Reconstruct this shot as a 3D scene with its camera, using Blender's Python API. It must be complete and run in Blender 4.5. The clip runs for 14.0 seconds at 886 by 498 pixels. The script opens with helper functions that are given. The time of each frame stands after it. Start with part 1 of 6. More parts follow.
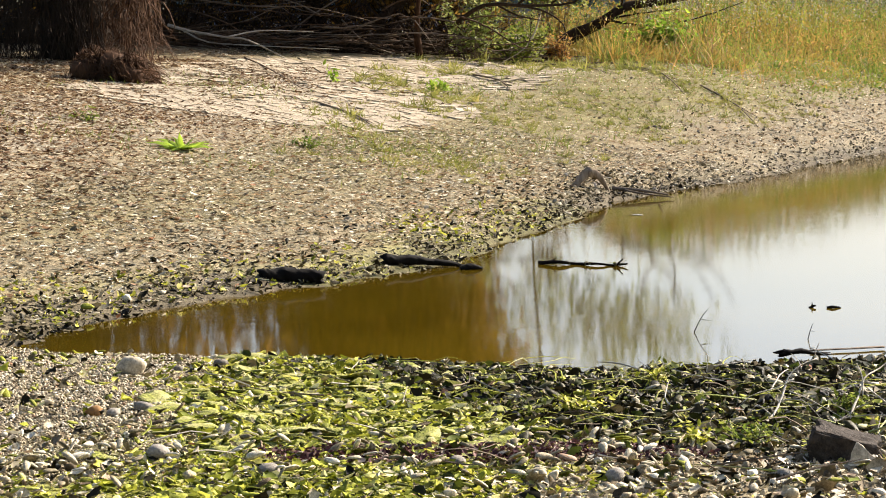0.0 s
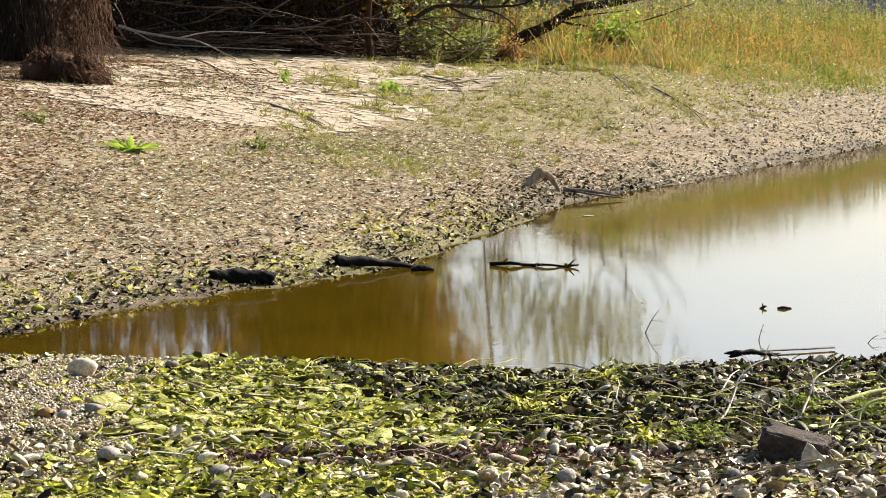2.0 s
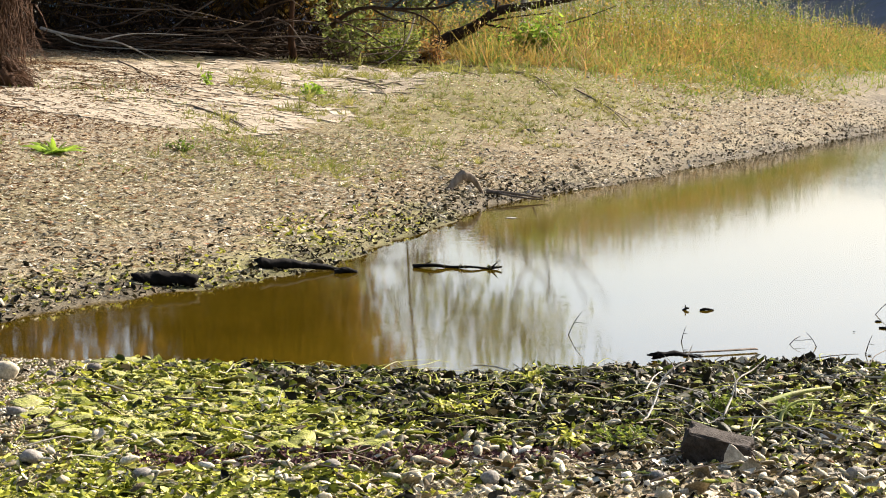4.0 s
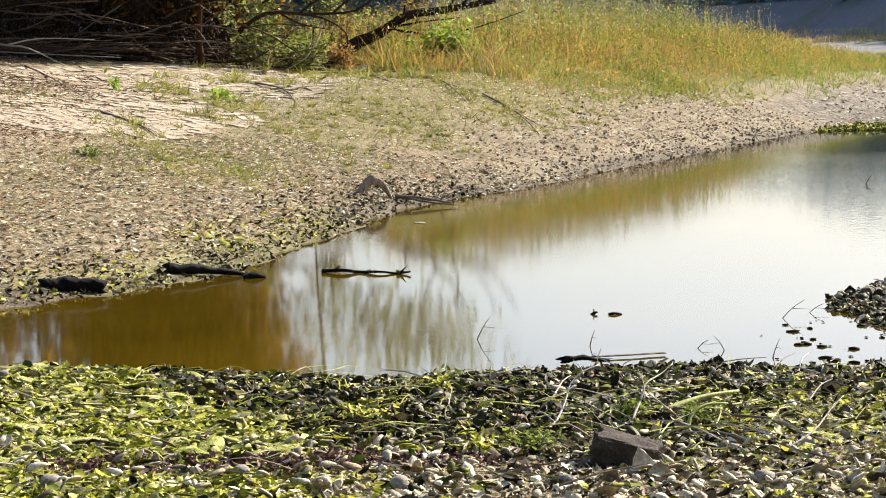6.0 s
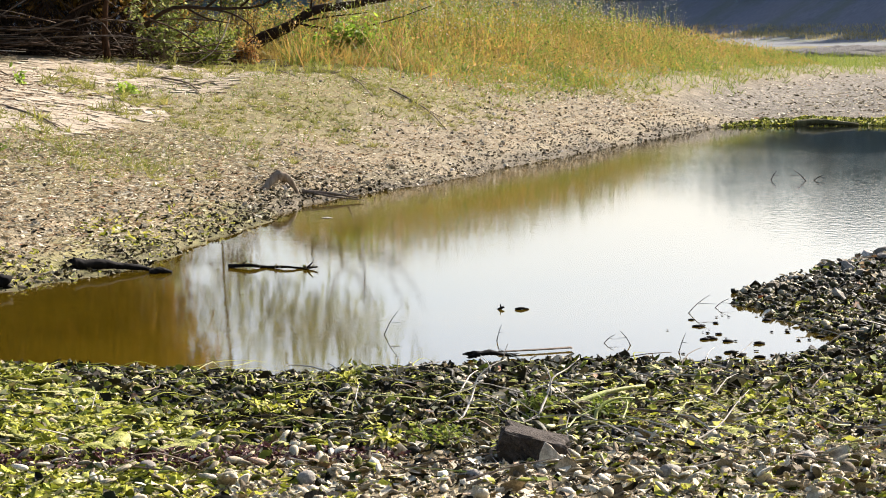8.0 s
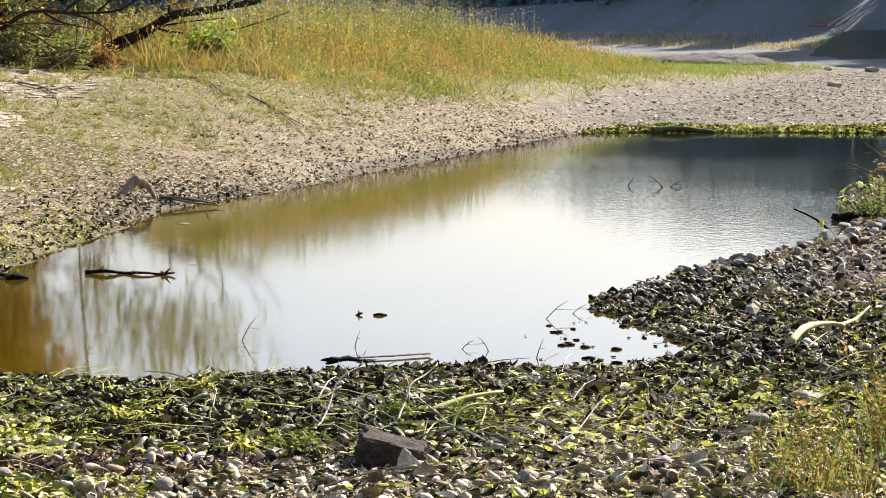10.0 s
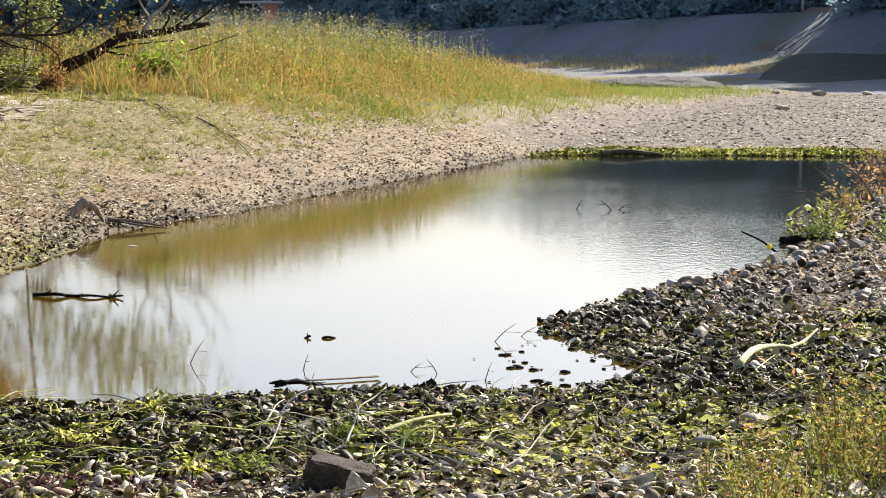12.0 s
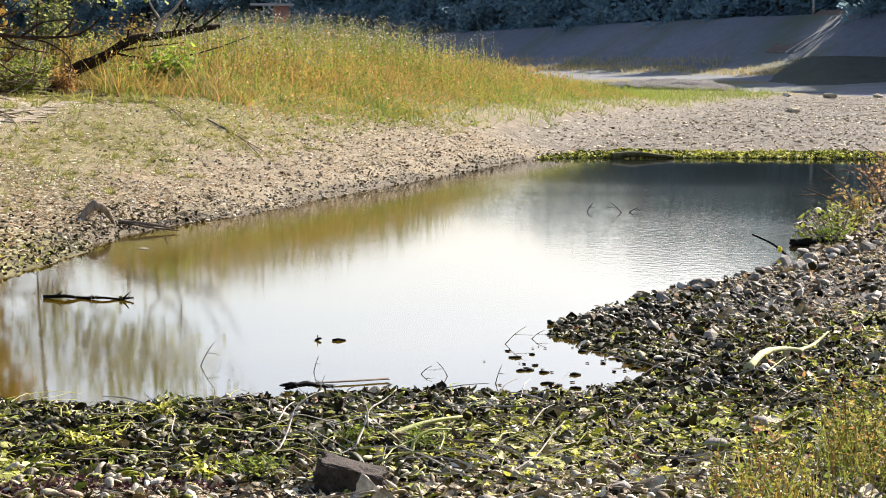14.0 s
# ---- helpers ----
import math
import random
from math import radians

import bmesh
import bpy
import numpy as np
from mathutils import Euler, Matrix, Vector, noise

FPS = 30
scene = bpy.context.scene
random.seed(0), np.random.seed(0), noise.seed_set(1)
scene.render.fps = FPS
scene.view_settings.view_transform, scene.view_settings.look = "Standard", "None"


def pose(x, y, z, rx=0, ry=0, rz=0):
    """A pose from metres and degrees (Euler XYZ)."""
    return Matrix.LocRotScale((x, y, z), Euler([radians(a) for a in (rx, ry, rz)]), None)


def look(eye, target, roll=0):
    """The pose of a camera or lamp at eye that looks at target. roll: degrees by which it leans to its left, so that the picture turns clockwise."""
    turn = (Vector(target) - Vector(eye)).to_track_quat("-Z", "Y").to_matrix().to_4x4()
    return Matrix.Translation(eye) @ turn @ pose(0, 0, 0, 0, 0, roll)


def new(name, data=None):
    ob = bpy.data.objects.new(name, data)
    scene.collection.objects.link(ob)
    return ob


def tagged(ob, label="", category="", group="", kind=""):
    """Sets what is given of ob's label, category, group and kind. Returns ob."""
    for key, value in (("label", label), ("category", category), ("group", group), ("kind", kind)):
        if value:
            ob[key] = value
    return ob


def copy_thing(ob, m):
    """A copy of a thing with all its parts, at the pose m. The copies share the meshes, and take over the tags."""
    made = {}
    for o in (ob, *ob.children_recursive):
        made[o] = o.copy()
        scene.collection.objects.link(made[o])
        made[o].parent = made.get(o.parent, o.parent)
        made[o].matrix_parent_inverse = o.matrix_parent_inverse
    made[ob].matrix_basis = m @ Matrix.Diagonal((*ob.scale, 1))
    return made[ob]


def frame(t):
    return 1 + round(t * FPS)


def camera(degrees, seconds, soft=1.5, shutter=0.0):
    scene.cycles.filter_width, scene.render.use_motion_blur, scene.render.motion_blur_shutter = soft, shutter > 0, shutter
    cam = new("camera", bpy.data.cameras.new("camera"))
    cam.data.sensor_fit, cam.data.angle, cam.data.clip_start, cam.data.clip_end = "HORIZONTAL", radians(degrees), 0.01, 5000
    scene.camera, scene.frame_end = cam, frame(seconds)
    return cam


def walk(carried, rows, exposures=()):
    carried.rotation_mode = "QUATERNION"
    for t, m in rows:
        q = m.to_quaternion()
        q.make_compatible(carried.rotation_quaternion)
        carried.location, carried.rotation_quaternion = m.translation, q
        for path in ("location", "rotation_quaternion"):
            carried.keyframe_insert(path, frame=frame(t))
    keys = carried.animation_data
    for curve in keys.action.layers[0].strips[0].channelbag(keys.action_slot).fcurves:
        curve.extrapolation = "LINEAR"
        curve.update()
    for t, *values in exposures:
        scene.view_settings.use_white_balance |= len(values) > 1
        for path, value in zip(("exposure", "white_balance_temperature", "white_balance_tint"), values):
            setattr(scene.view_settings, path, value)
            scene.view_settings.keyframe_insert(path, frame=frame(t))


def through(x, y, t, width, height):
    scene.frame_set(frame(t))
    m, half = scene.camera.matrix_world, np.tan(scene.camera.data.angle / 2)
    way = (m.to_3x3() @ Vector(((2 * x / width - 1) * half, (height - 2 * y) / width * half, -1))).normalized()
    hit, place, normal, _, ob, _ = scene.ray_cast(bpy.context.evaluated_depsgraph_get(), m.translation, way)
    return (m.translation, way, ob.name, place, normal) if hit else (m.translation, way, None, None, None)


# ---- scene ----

EYE_Z = 1.6
cam = camera(17.82, 14.0, soft=1.0)
PATH = [
    (0.0, 85.420, 0.170, 5.682), (0.5, 85.389, 0.140, 5.645), (1.0, 85.423, 0.150, 5.432),
    (1.5, 85.452, 0.138, 5.083), (2.0, 85.442, 0.135, 4.697), (2.5, 85.417, 0.118, 4.342),
    (3.0, 85.396, 0.106, 3.955), (3.2, 85.402, 0.100, 3.806), (5.5, 85.628, 0.076, 1.733),
    (6.0, 85.578, 0.080, 1.284), (6.5, 85.474, 0.065, 0.853), (7.0, 85.407, 0.030, 0.437),
    (7.5, 85.460, -0.005, 0.000), (8.0, 85.478, -0.065, -0.597), (8.5, 85.466, -0.155, -1.505),
    (8.7, 85.470, -0.180, -1.790), (10.8, 85.820, -0.385, -4.152), (11.0, 85.888, -0.390, -4.262),
    (11.5, 86.016, -0.415, -4.477), (12.0, 86.078, -0.422, -4.495), (12.5, 86.103, -0.424, -4.442),
    (13.0, 86.137, -0.430, -4.373), (13.5, 86.149, -0.450, -4.318), (14.0, 86.126, -0.455, -4.282),
]
walk(cam, [(t, pose(0, 0, EYE_Z, a, b, c)) for t, a, b, c in PATH], [(0.0, 1.73, 6550, 14), (7.0, 1.74, 6350, 15), (14.0, 1.8, 6250, 17)])

# ---- light ----
SUN_AZ, SUN_EL = 46.0, 33.0          # degrees right of +Y, above the horizon
world = bpy.data.worlds.new("sky")
scene.world = world
world.use_nodes = True
wn = world.node_tree.nodes
sky = wn.new("ShaderNodeTexSky")
sky.sky_type = "NISHITA"
sky.sun_disc = False
sky.sun_elevation = radians(SUN_EL)
sky.sun_rotation = radians(SUN_AZ)
sky.air_density, sky.dust_density, sky.ozone_density = 0.9, 2.2, 1.8
world.node_tree.links.new(sky.outputs[0], wn["Background"].inputs[0])
wn["Background"].inputs[1].default_value = 0.08
sun_data = bpy.data.lights.new("sun", "SUN")
sun_data.energy, sun_data.angle, sun_data.color = 5.0, radians(0.53), (1.0, 0.93, 0.82)
sun = new("sun", sun_data)
sa, se = radians(SUN_AZ), radians(SUN_EL)
SUN_DIR = Vector((math.sin(sa) * math.cos(se), math.cos(sa) * math.cos(se), math.sin(se)))
sun.matrix_world = look((0, 0, 30), Vector((0, 0, 30)) - SUN_DIR)


# ---- materials ----
class Nodes:
    """Short forms for building a node material."""
    def __init__(self, name):
        self.m = bpy.data.materials.new(name)
        self.m.use_nodes = True
        self.t = self.m.node_tree
        self.b = self.t.nodes["Principled BSDF"]
        self.out = self.t.nodes["Material Output"]

    def n(self, kind, **kw):
        nd = self.t.nodes.new("ShaderNode" + kind)
        for k, v in kw.items():
            setattr(nd, k, v)
        return nd

    def link(self, a, b):
        self.t.links.new(a, b)

    def pos(self):
        return self.n("NewGeometry").outputs["Position"]

    def local(self):
        return self.n("TexCoord").outputs["Object"]

    def noise(self, vec, scale, detail=4.0, rough=0.55, distort=0.0):
        nd = self.n("TexNoise")
        self.link(vec, nd.inputs["Vector"])
        nd.inputs["Scale"].default_value, nd.inputs["Detail"].default_value = scale, detail
        nd.inputs["Roughness"].default_value, nd.inputs["Distortion"].default_value = rough, distort
        return nd.outputs["Fac"]

    def voronoi(self, vec, scale, feature="F1", out="Distance"):
        nd = self.n("TexVoronoi", feature=feature)
        self.link(vec, nd.inputs["Vector"])
        nd.inputs["Scale"].default_value = scale
        return nd.outputs[out]

    def ramp(self, fac, stops, mode="LINEAR"):
        nd = self.n("ValToRGB")
        nd.color_ramp.interpolation = mode
        els = nd.color_ramp.elements
        while len(els) < len(stops):
            els.new(0.5)
        for e, (p, c) in zip(els, stops):
            e.position = p
            e.color = (*c, 1) if isinstance(c, tuple) else (c, c, c, 1)
        self.link(fac, nd.inputs[0])
        return nd.outputs[0]

    def mix(self, fac, a, b, mode="MIX"):
        nd = self.n("Mix", data_type="RGBA", blend_type=mode)
        for sock, v in ((nd.inputs[0], fac), (nd.inputs[6], a), (nd.inputs[7], b)):
            if isinstance(v, (int, float)):
                sock.default_value = v
            elif isinstance(v, tuple):
                sock.default_value = (*v, 1)
            else:
                self.link(v, sock)
        return nd.outputs[2]

    def math(self, op, a, b=0.0, clamp=False):
        nd = self.n("Math", operation=op, use_clamp=clamp)
        for sock, v in ((nd.inputs[0], a), (nd.inputs[1], b)):
            if isinstance(v, (int, float)):
                sock.default_value = v
            else:
                self.link(v, sock)
        return nd.outputs[0]

    def attr(self, name):
        return self.n("Attribute", attribute_name=name).outputs["Fac"]

    def island(self):
        return self.n("NewGeometry").outputs["Random Per Island"]

    def rnd(self):
        return self.n("ObjectInfo").outputs["Random"]

    def bump(self, height, dist=0.01, strength=0.6):
        nd = self.n("Bump")
        nd.inputs["Distance"].default_value, nd.inputs["Strength"].default_value = dist, strength
        self.link(height, nd.inputs["Height"])
        self.link(nd.outputs[0], self.b.inputs["Normal"])

    def set(self, color=None, rough=None, metal=None, spec=None):
        for key, v in (("Base Color", color), ("Roughness", rough), ("Metallic", metal), ("Specular IOR Level", spec)):
            if v is None:
                continue
            if isinstance(v, (int, float)):
                self.b.inputs[key].default_value = v
            elif isinstance(v, tuple):
                self.b.inputs[key].default_value = (*v, 1)
            else:
                self.link(v, self.b.inputs[key])
        return self.m


def leafy(name, stops, rough=0.55, through=0.45, by="island", spot=14.0):
    """Thin plant matter: colours by piece, light passing through."""
    k = Nodes(name)
    if by == "patch":
        patch = k.ramp(k.noise(k.pos(), 1.1, 5, 0.65), [(0.34, 0.0), (0.66, 1.0)])
        fac = k.math("ADD", k.math("MULTIPLY", k.island(), 0.45), k.math("MULTIPLY", patch, 0.55))
    else:
        fac = k.island() if by == "island" else k.rnd()
    col = k.ramp(fac, stops)
    mott = k.ramp(k.noise(k.local(), spot, 3), [(0.3, 0.72), (0.7, 1.15)])
    col = k.mix(1.0, col, mott, "MULTIPLY")
    k.set(col, rough, spec=0.08)
    tr = k.n("BsdfTranslucent")
    k.link(col, tr.inputs[0])
    mx = k.n("MixShader")
    mx.inputs[0].default_value = through
    k.link(k.b.outputs[0], mx.inputs[1])
    k.link(tr.outputs[0], mx.inputs[2])
    k.link(mx.outputs[0], k.out.inputs[0])
    return k.m


def woody(name, dark, light, scale=18.0, rough=0.8, moss=None):
    k = Nodes(name)
    p = k.local()
    mp = k.n("Mapping")
    mp.inputs["Scale"].default_value = (1, 1, 0.18)
    k.link(p, mp.inputs["Vector"])
    g = k.noise(mp.outputs[0], scale, 6, 0.65, 0.6)
    col = k.ramp(g, [(0.28, dark), (0.72, light)])
    big = k.noise(p, scale * 0.15, 2)
    col = k.mix(1.0, col, k.ramp(big, [(0.3, 0.65), (0.7, 1.15)]), "MULTIPLY")
    if moss:
        col = k.mix(k.ramp(k.noise(p, scale * 0.4, 4), [(0.45, 0.0), (0.62, 1.0)]), col, moss)
    k.bump(g, 0.006, 0.8)
    return k.set(col, rough, spec=0.08)


def mat_ground():
    k = Nodes("ground_mud")
    p = k.pos()
    wet, green, sand, grass, far = (k.attr(a) for a in ("wet", "green", "sand", "grassy", "gravel"))
    n1, n2, n3 = k.noise(p, 0.55, 4), k.noise(p, 5.0, 5, 0.65), k.noise(p, 38.0, 4, 0.7)
    dry = k.ramp(n2, [(0.25, (0.105, 0.085, 0.047)), (0.5, (0.20, 0.168, 0.10)), (0.75, (0.31, 0.27, 0.172))])
    dry = k.mix(k.ramp(n3, [(0.35, 0.55), (0.6, 0.0)]), dry, (0.16, 0.12, 0.075))
    warm = k.ramp(k.noise(p, 1.6, 4, 0.6), [(0.45, 0.0), (0.68, 0.55)])
    dry = k.mix(warm, dry, (0.235, 0.172, 0.092))
    # pale dried silt with cracks, the shade in them put into their colour
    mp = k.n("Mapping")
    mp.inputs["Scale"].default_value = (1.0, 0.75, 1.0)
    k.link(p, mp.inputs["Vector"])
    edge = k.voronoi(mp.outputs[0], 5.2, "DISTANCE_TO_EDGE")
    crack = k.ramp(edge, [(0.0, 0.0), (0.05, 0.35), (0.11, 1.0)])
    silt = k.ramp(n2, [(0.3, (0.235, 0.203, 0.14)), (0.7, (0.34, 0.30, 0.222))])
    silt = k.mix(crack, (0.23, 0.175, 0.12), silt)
    sandf = k.math("MULTIPLY", sand, k.ramp(n1, [(0.35, 0.5), (0.6, 1.0)]))
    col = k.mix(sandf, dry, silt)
    # low green growth
    gcol = k.ramp(n3, [(0.3, (0.085, 0.078, 0.026)), (0.7, (0.20, 0.175, 0.07))])
    col = k.mix(k.math("MULTIPLY", grass, k.ramp(n2, [(0.36, 0.4), (0.6, 1.0)])), col, gcol)
    # grey gravel flats
    cell = k.voronoi(p, 13.0, "F1", "Color")
    grey = k.ramp(cell, [(0.1, (0.055, 0.046, 0.032)), (0.5, (0.115, 0.10, 0.072)), (0.9, (0.22, 0.195, 0.15))])
    col = k.mix(far, col, grey)
    # uneven tone at hand size and at pace size
    blot = k.math("MULTIPLY", k.ramp(k.noise(p, 2.6, 7, 0.78), [(0.32, 0.66), (0.68, 1.22)]), k.ramp(k.noise(p, 12.0, 5, 0.75), [(0.3, 0.7), (0.7, 1.22)]))
    col = k.mix(1.0, col, blot, "MULTIPLY")
    # wet rim and algae; the wet mask also puts shade between pieces into colour
    col = k.mix(k.math("MULTIPLY", green, k.ramp(n2, [(0.34, 0.2), (0.55, 1.0)])), col,
                k.ramp(n3, [(0.3, (0.10, 0.11, 0.018)), (0.7, (0.31, 0.31, 0.06))]))
    col = k.mix(wet, col, k.mix(1.0, col, (0.10, 0.09, 0.065), "MULTIPLY"))
    rough = k.math("SUBTRACT", 0.92, k.math("MULTIPLY", wet, 0.22))
    hgt = k.math("ADD", k.math("MULTIPLY", n3, 0.6), k.math("MULTIPLY", k.math("MULTIPLY", crack, sand), 0.5))
    hgt = k.math("ADD", hgt, k.math("MULTIPLY", n2, 0.6))
    k.bump(hgt, 0.035, 0.9)
    return k.set(col, rough, spec=0.08)


def mat_water():
    k = Nodes("pond_water")
    p = k.pos()
    mp = k.n("Mapping")
    mp.inputs["Scale"].default_value = (1.0, 0.42, 1.0)
    k.link(p, mp.inputs["Vector"])
    small = k.noise(mp.outputs[0], 14.0, 3, 0.55)
    patch = k.ramp(k.noise(p, 0.16, 2), [(0.42, 0.07), (0.66, 0.8)])
    sep = k.n("SeparateXYZ")
    k.link(p, sep.inputs[0])
    breeze = k.ramp(k.math("MULTIPLY", sep.outputs[0], 0.1), [(0.20, 0.0), (0.38, 1.0)])
    lee = k.ramp(k.math("MULTIPLY", sep.outputs[1], 0.02), [(0.60, 1.0), (0.80, 0.08)])
    patch = k.math("ADD", patch, k.math("MULTIPLY", k.math("MULTIPLY", breeze, lee), 1.1))
    ripple = k.math("MULTIPLY", small, patch)
    bp = k.n("Bump")
    bp.inputs["Distance"].default_value, bp.inputs["Strength"].default_value = 0.006, 0.3
    k.link(ripple, bp.inputs["Height"])
    murk = k.n("BsdfDiffuse")
    mc = k.ramp(k.noise(p, 0.5, 3), [(0.3, (0.07, 0.044, 0.002)), (0.7, (0.115, 0.074, 0.004))])
    deep = k.ramp(k.math("MULTIPLY", k.math("ADD", sep.outputs[0], 2.0), 0.1), [(0.32, 0.0), (0.75, 1.0)])
    mc = k.mix(deep, mc, (0.022, 0.026, 0.018))
    k.link(mc, murk.inputs[0])
    clear = k.n("BsdfTransparent")
    clear.inputs[0].default_value = (0.62, 0.50, 0.26, 1)
    body = k.n("MixShader")
    body.inputs[0].default_value = 0.45
    k.link(murk.outputs[0], body.inputs[1])
    k.link(clear.outputs[0], body.inputs[2])
    gl = k.n("BsdfGlossy")
    gl.inputs["Roughness"].default_value = 0.042
    k.link(bp.outputs[0], gl.inputs["Normal"])
    fr = k.n("Fresnel")
    fr.inputs[0].default_value = 1.333
    mx = k.n("MixShader")
    k.link(fr.outputs[0], mx.inputs[0])
    k.link(body.outputs[0], mx.inputs[1])
    k.link(gl.outputs[0], mx.inputs[2])
    k.link(mx.outputs[0], k.out.inputs[0])
    return k.m


def mat_sky_blocker():
    k = Nodes("sky_blocker_slope")
    n = k.noise(k.pos(), 0.9, 6, 0.7)
    k.bump(n, 0.5, 1.0)
    return k.set(k.ramp(n, [(0.3, (0.02, 0.03, 0.012)), (0.7, (0.06, 0.075, 0.03))]), 0.95, spec=0.1)


GROUND, WATER, SKY_BLOCKER = mat_ground(), mat_water(), mat_sky_blocker()

# ---- the lie of the land ----
SHORE = [(-3.35, 13.5), (-2.1, 13.36), (-1.0, 12.95), (-0.45, 12.86), (0.3, 13.2), (0.96, 13.45), (1.5, 13.3),
         (1.9, 13.6), (2.15, 14.3), (2.0, 15.3), (1.9, 16.6), (2.4, 18.0), (3.0, 19.3), (3.9, 20.9), (4.6, 22.3),
         (5.1, 24.5), (5.6, 27.5), (6.7, 30.7), (8.3, 34.5), (10.5, 39.0), (12.3, 43.4), (10.5, 45.3), (6.3, 45.4),
         (4.95, 44.7), (3.9, 41.8), (2.84, 38.1), (1.4, 33.2), (0.3, 29.0), (-0.48, 26.9), (-1.02, 24.9),
         (-1.3, 22.3), (-1.6, 20.7), (-1.75, 18.9), (-2.1, 17.7), (-2.8, 16.4), (-3.15, 15.5), (-3.4, 14.3)]
BANK = [(-40.0, 10.0), (-12.0, 13.0), (-3.6, 14.2), (-1.75, 18.9), (-0.6, 26.5), (1.4, 33.2), (3.9, 41.8), (17.0, 90.0), (40.0, 160.0)]


def closed_curve(pts, per=6):
    """A smooth closed line through pts."""
    p = np.array(pts, float)
    u = np.linspace(0, 1, per, endpoint=False)[:, None]
    out = []
    for i in range(len(p)):
        a, b, c, d = p[i - 1], p[i], p[(i + 1) % len(p)], p[(i + 2) % len(p)]
        out.append(0.5 * (2 * b + (c - a) * u + (2 * a - 5 * b + 4 * c - d) * u ** 2 + (3 * b - a - 3 * c + d) * u ** 3))
    return np.concatenate(out)


SHORE_LINE = closed_curve(SHORE)
# small bays and spurs along the rim
_k = np.arange(len(SHORE_LINE))
SHORE_LINE = SHORE_LINE + np.c_[0.05 * np.sin(_k * 1.7) + 0.03 * np.sin(_k * 4.1), 0.05 * np.sin(_k * 2.3 + 1) + 0.04 * np.cos(_k * 3.7)]


def seg_distance(x, y, line, closed):
    """Distance to a line of segments, and the side (+1: left of the nearest one)."""
    q = np.roll(line, -1, 0) if closed else line[1:]
    p = line if closed else line[:-1]
    best, side = np.full(x.shape, 1e9), np.ones(x.shape)
    for (ax, ay), (bx, by) in zip(p, q):
        dx, dy = bx - ax, by - ay
        u = np.clip(((x - ax) * dx + (y - ay) * dy) / (dx * dx + dy * dy), 0, 1)
        d = np.hypot(x - ax - u * dx, y - ay - u * dy)
        near = d < best
        best[near] = d[near]
        side[near] = np.sign(dx * (y - ay) - dy * (x - ax))[near]
    return best, side


def inside(x, y, line):
    q, res = np.roll(line, -1, 0), np.zeros(x.shape, bool)
    for (ax, ay), (bx, by) in zip(line, q):
        if ay != by:
            res ^= ((ay > y) != (by > y)) & (x < (bx - ax) * (y - ay) / (by - ay) + ax)
    return res


def smooth(a, b, v):
    u = np.clip((v - a) / (b - a), 0, 1)
    return u * u * (3 - 2 * u)


def wave(x, y, s, seed=0.0):
    """Cheap rolling unevenness."""
    return (np.sin(x * s + seed) * np.cos(y * s * 0.83 + seed * 2.1) + 0.5 * np.sin(x * s * 2.3 + y * s * 1.1 + seed * 3.7)
            + 0.3 * np.cos(x * s * 3.9 - y * s * 4.3 + seed)) / 1.8


def terrain(x, y):
    """Height and the nature of the ground at x, y: z, s (distance to the pond, negative in it), d (way up the bank)."""
    x, y = np.asarray(x, float), np.asarray(y, float)
    s, _ = seg_distance(x, y, SHORE_LINE, True)
    s = np.where(inside(x, y, SHORE_LINE), -s, s)
    d, side = seg_distance(x, y, np.array(BANK), False)
    d = d * side
    flat = 0.045 * np.minimum(np.maximum(s, 0), 1.0) + 0.022 * np.clip(s - 1.0, 0, 5)
    up = np.where(d > 0, 0.145 * d * (1 + 1.15 * smooth(-3.0, 0.5, x + 0.1 * (44 - y)) * smooth(29, 37, y) * (1 - smooth(62, 90, y))), 0.0)
    top = (1.38 + 0.26 * np.exp(-((x - 2.5) / 4.5) ** 2 - ((y - 53) / 9.0) ** 2)) * (1 - 0.85 * smooth(56, 92, y))
    up = top * (1 - np.exp(-(up / top) ** 1.6)) ** (1 / 1.6)
    up = up * (1 - 0.85 * smooth(16, 32, d))
    z = np.where(s > 0, flat + up, np.maximum(-0.45, 0.22 * s))
    dry = smooth(0.1, 1.5, s)
    r = np.hypot(x, y)
    z = z + dry * (0.018 * wave(x, y, 2.1) + 0.05 * wave(x, y, 0.55, 2.0) * smooth(1, 8, s)) + smooth(-0.3, 0.3, s) * 0.008 * wave(x, y, 9.0, 1.0)
    # far side: the channel beyond the gravel, then the slope up to the dam
    chan = smooth(112, 124, r) * (1 - smooth(150, 165, r)) * smooth(-8, 8, x + 6)
    z = z * (1 - chan) + chan * 0.02
    return z, s, d


GRID_X, GRID_Y, GRID_STEP = -15.0, 8.0, 0.125
_gx, _gy = np.meshgrid(GRID_X + GRID_STEP * np.arange(400), GRID_Y + GRID_STEP * np.arange(840))
GRID = np.stack(terrain(_gx, _gy))


def lie(x, y):
    """terrain() read off a fine grid, for laying things out."""
    x, y = np.asarray(x, float), np.asarray(y, float)
    u = np.clip((x - GRID_X) / GRID_STEP, 0, 398.99)
    v = np.clip((y - GRID_Y) / GRID_STEP, 0, 838.99)
    i, j = u.astype(int), v.astype(int)
    f, h = u - i, v - j
    return tuple(g[j, i] * (1 - f) * (1 - h) + g[j, i + 1] * f * (1 - h) + g[j + 1, i] * (1 - f) * h + g[j + 1, i + 1] * f * h for g in GRID)


def height(x, y):
    return float(lie(x, y)[0])


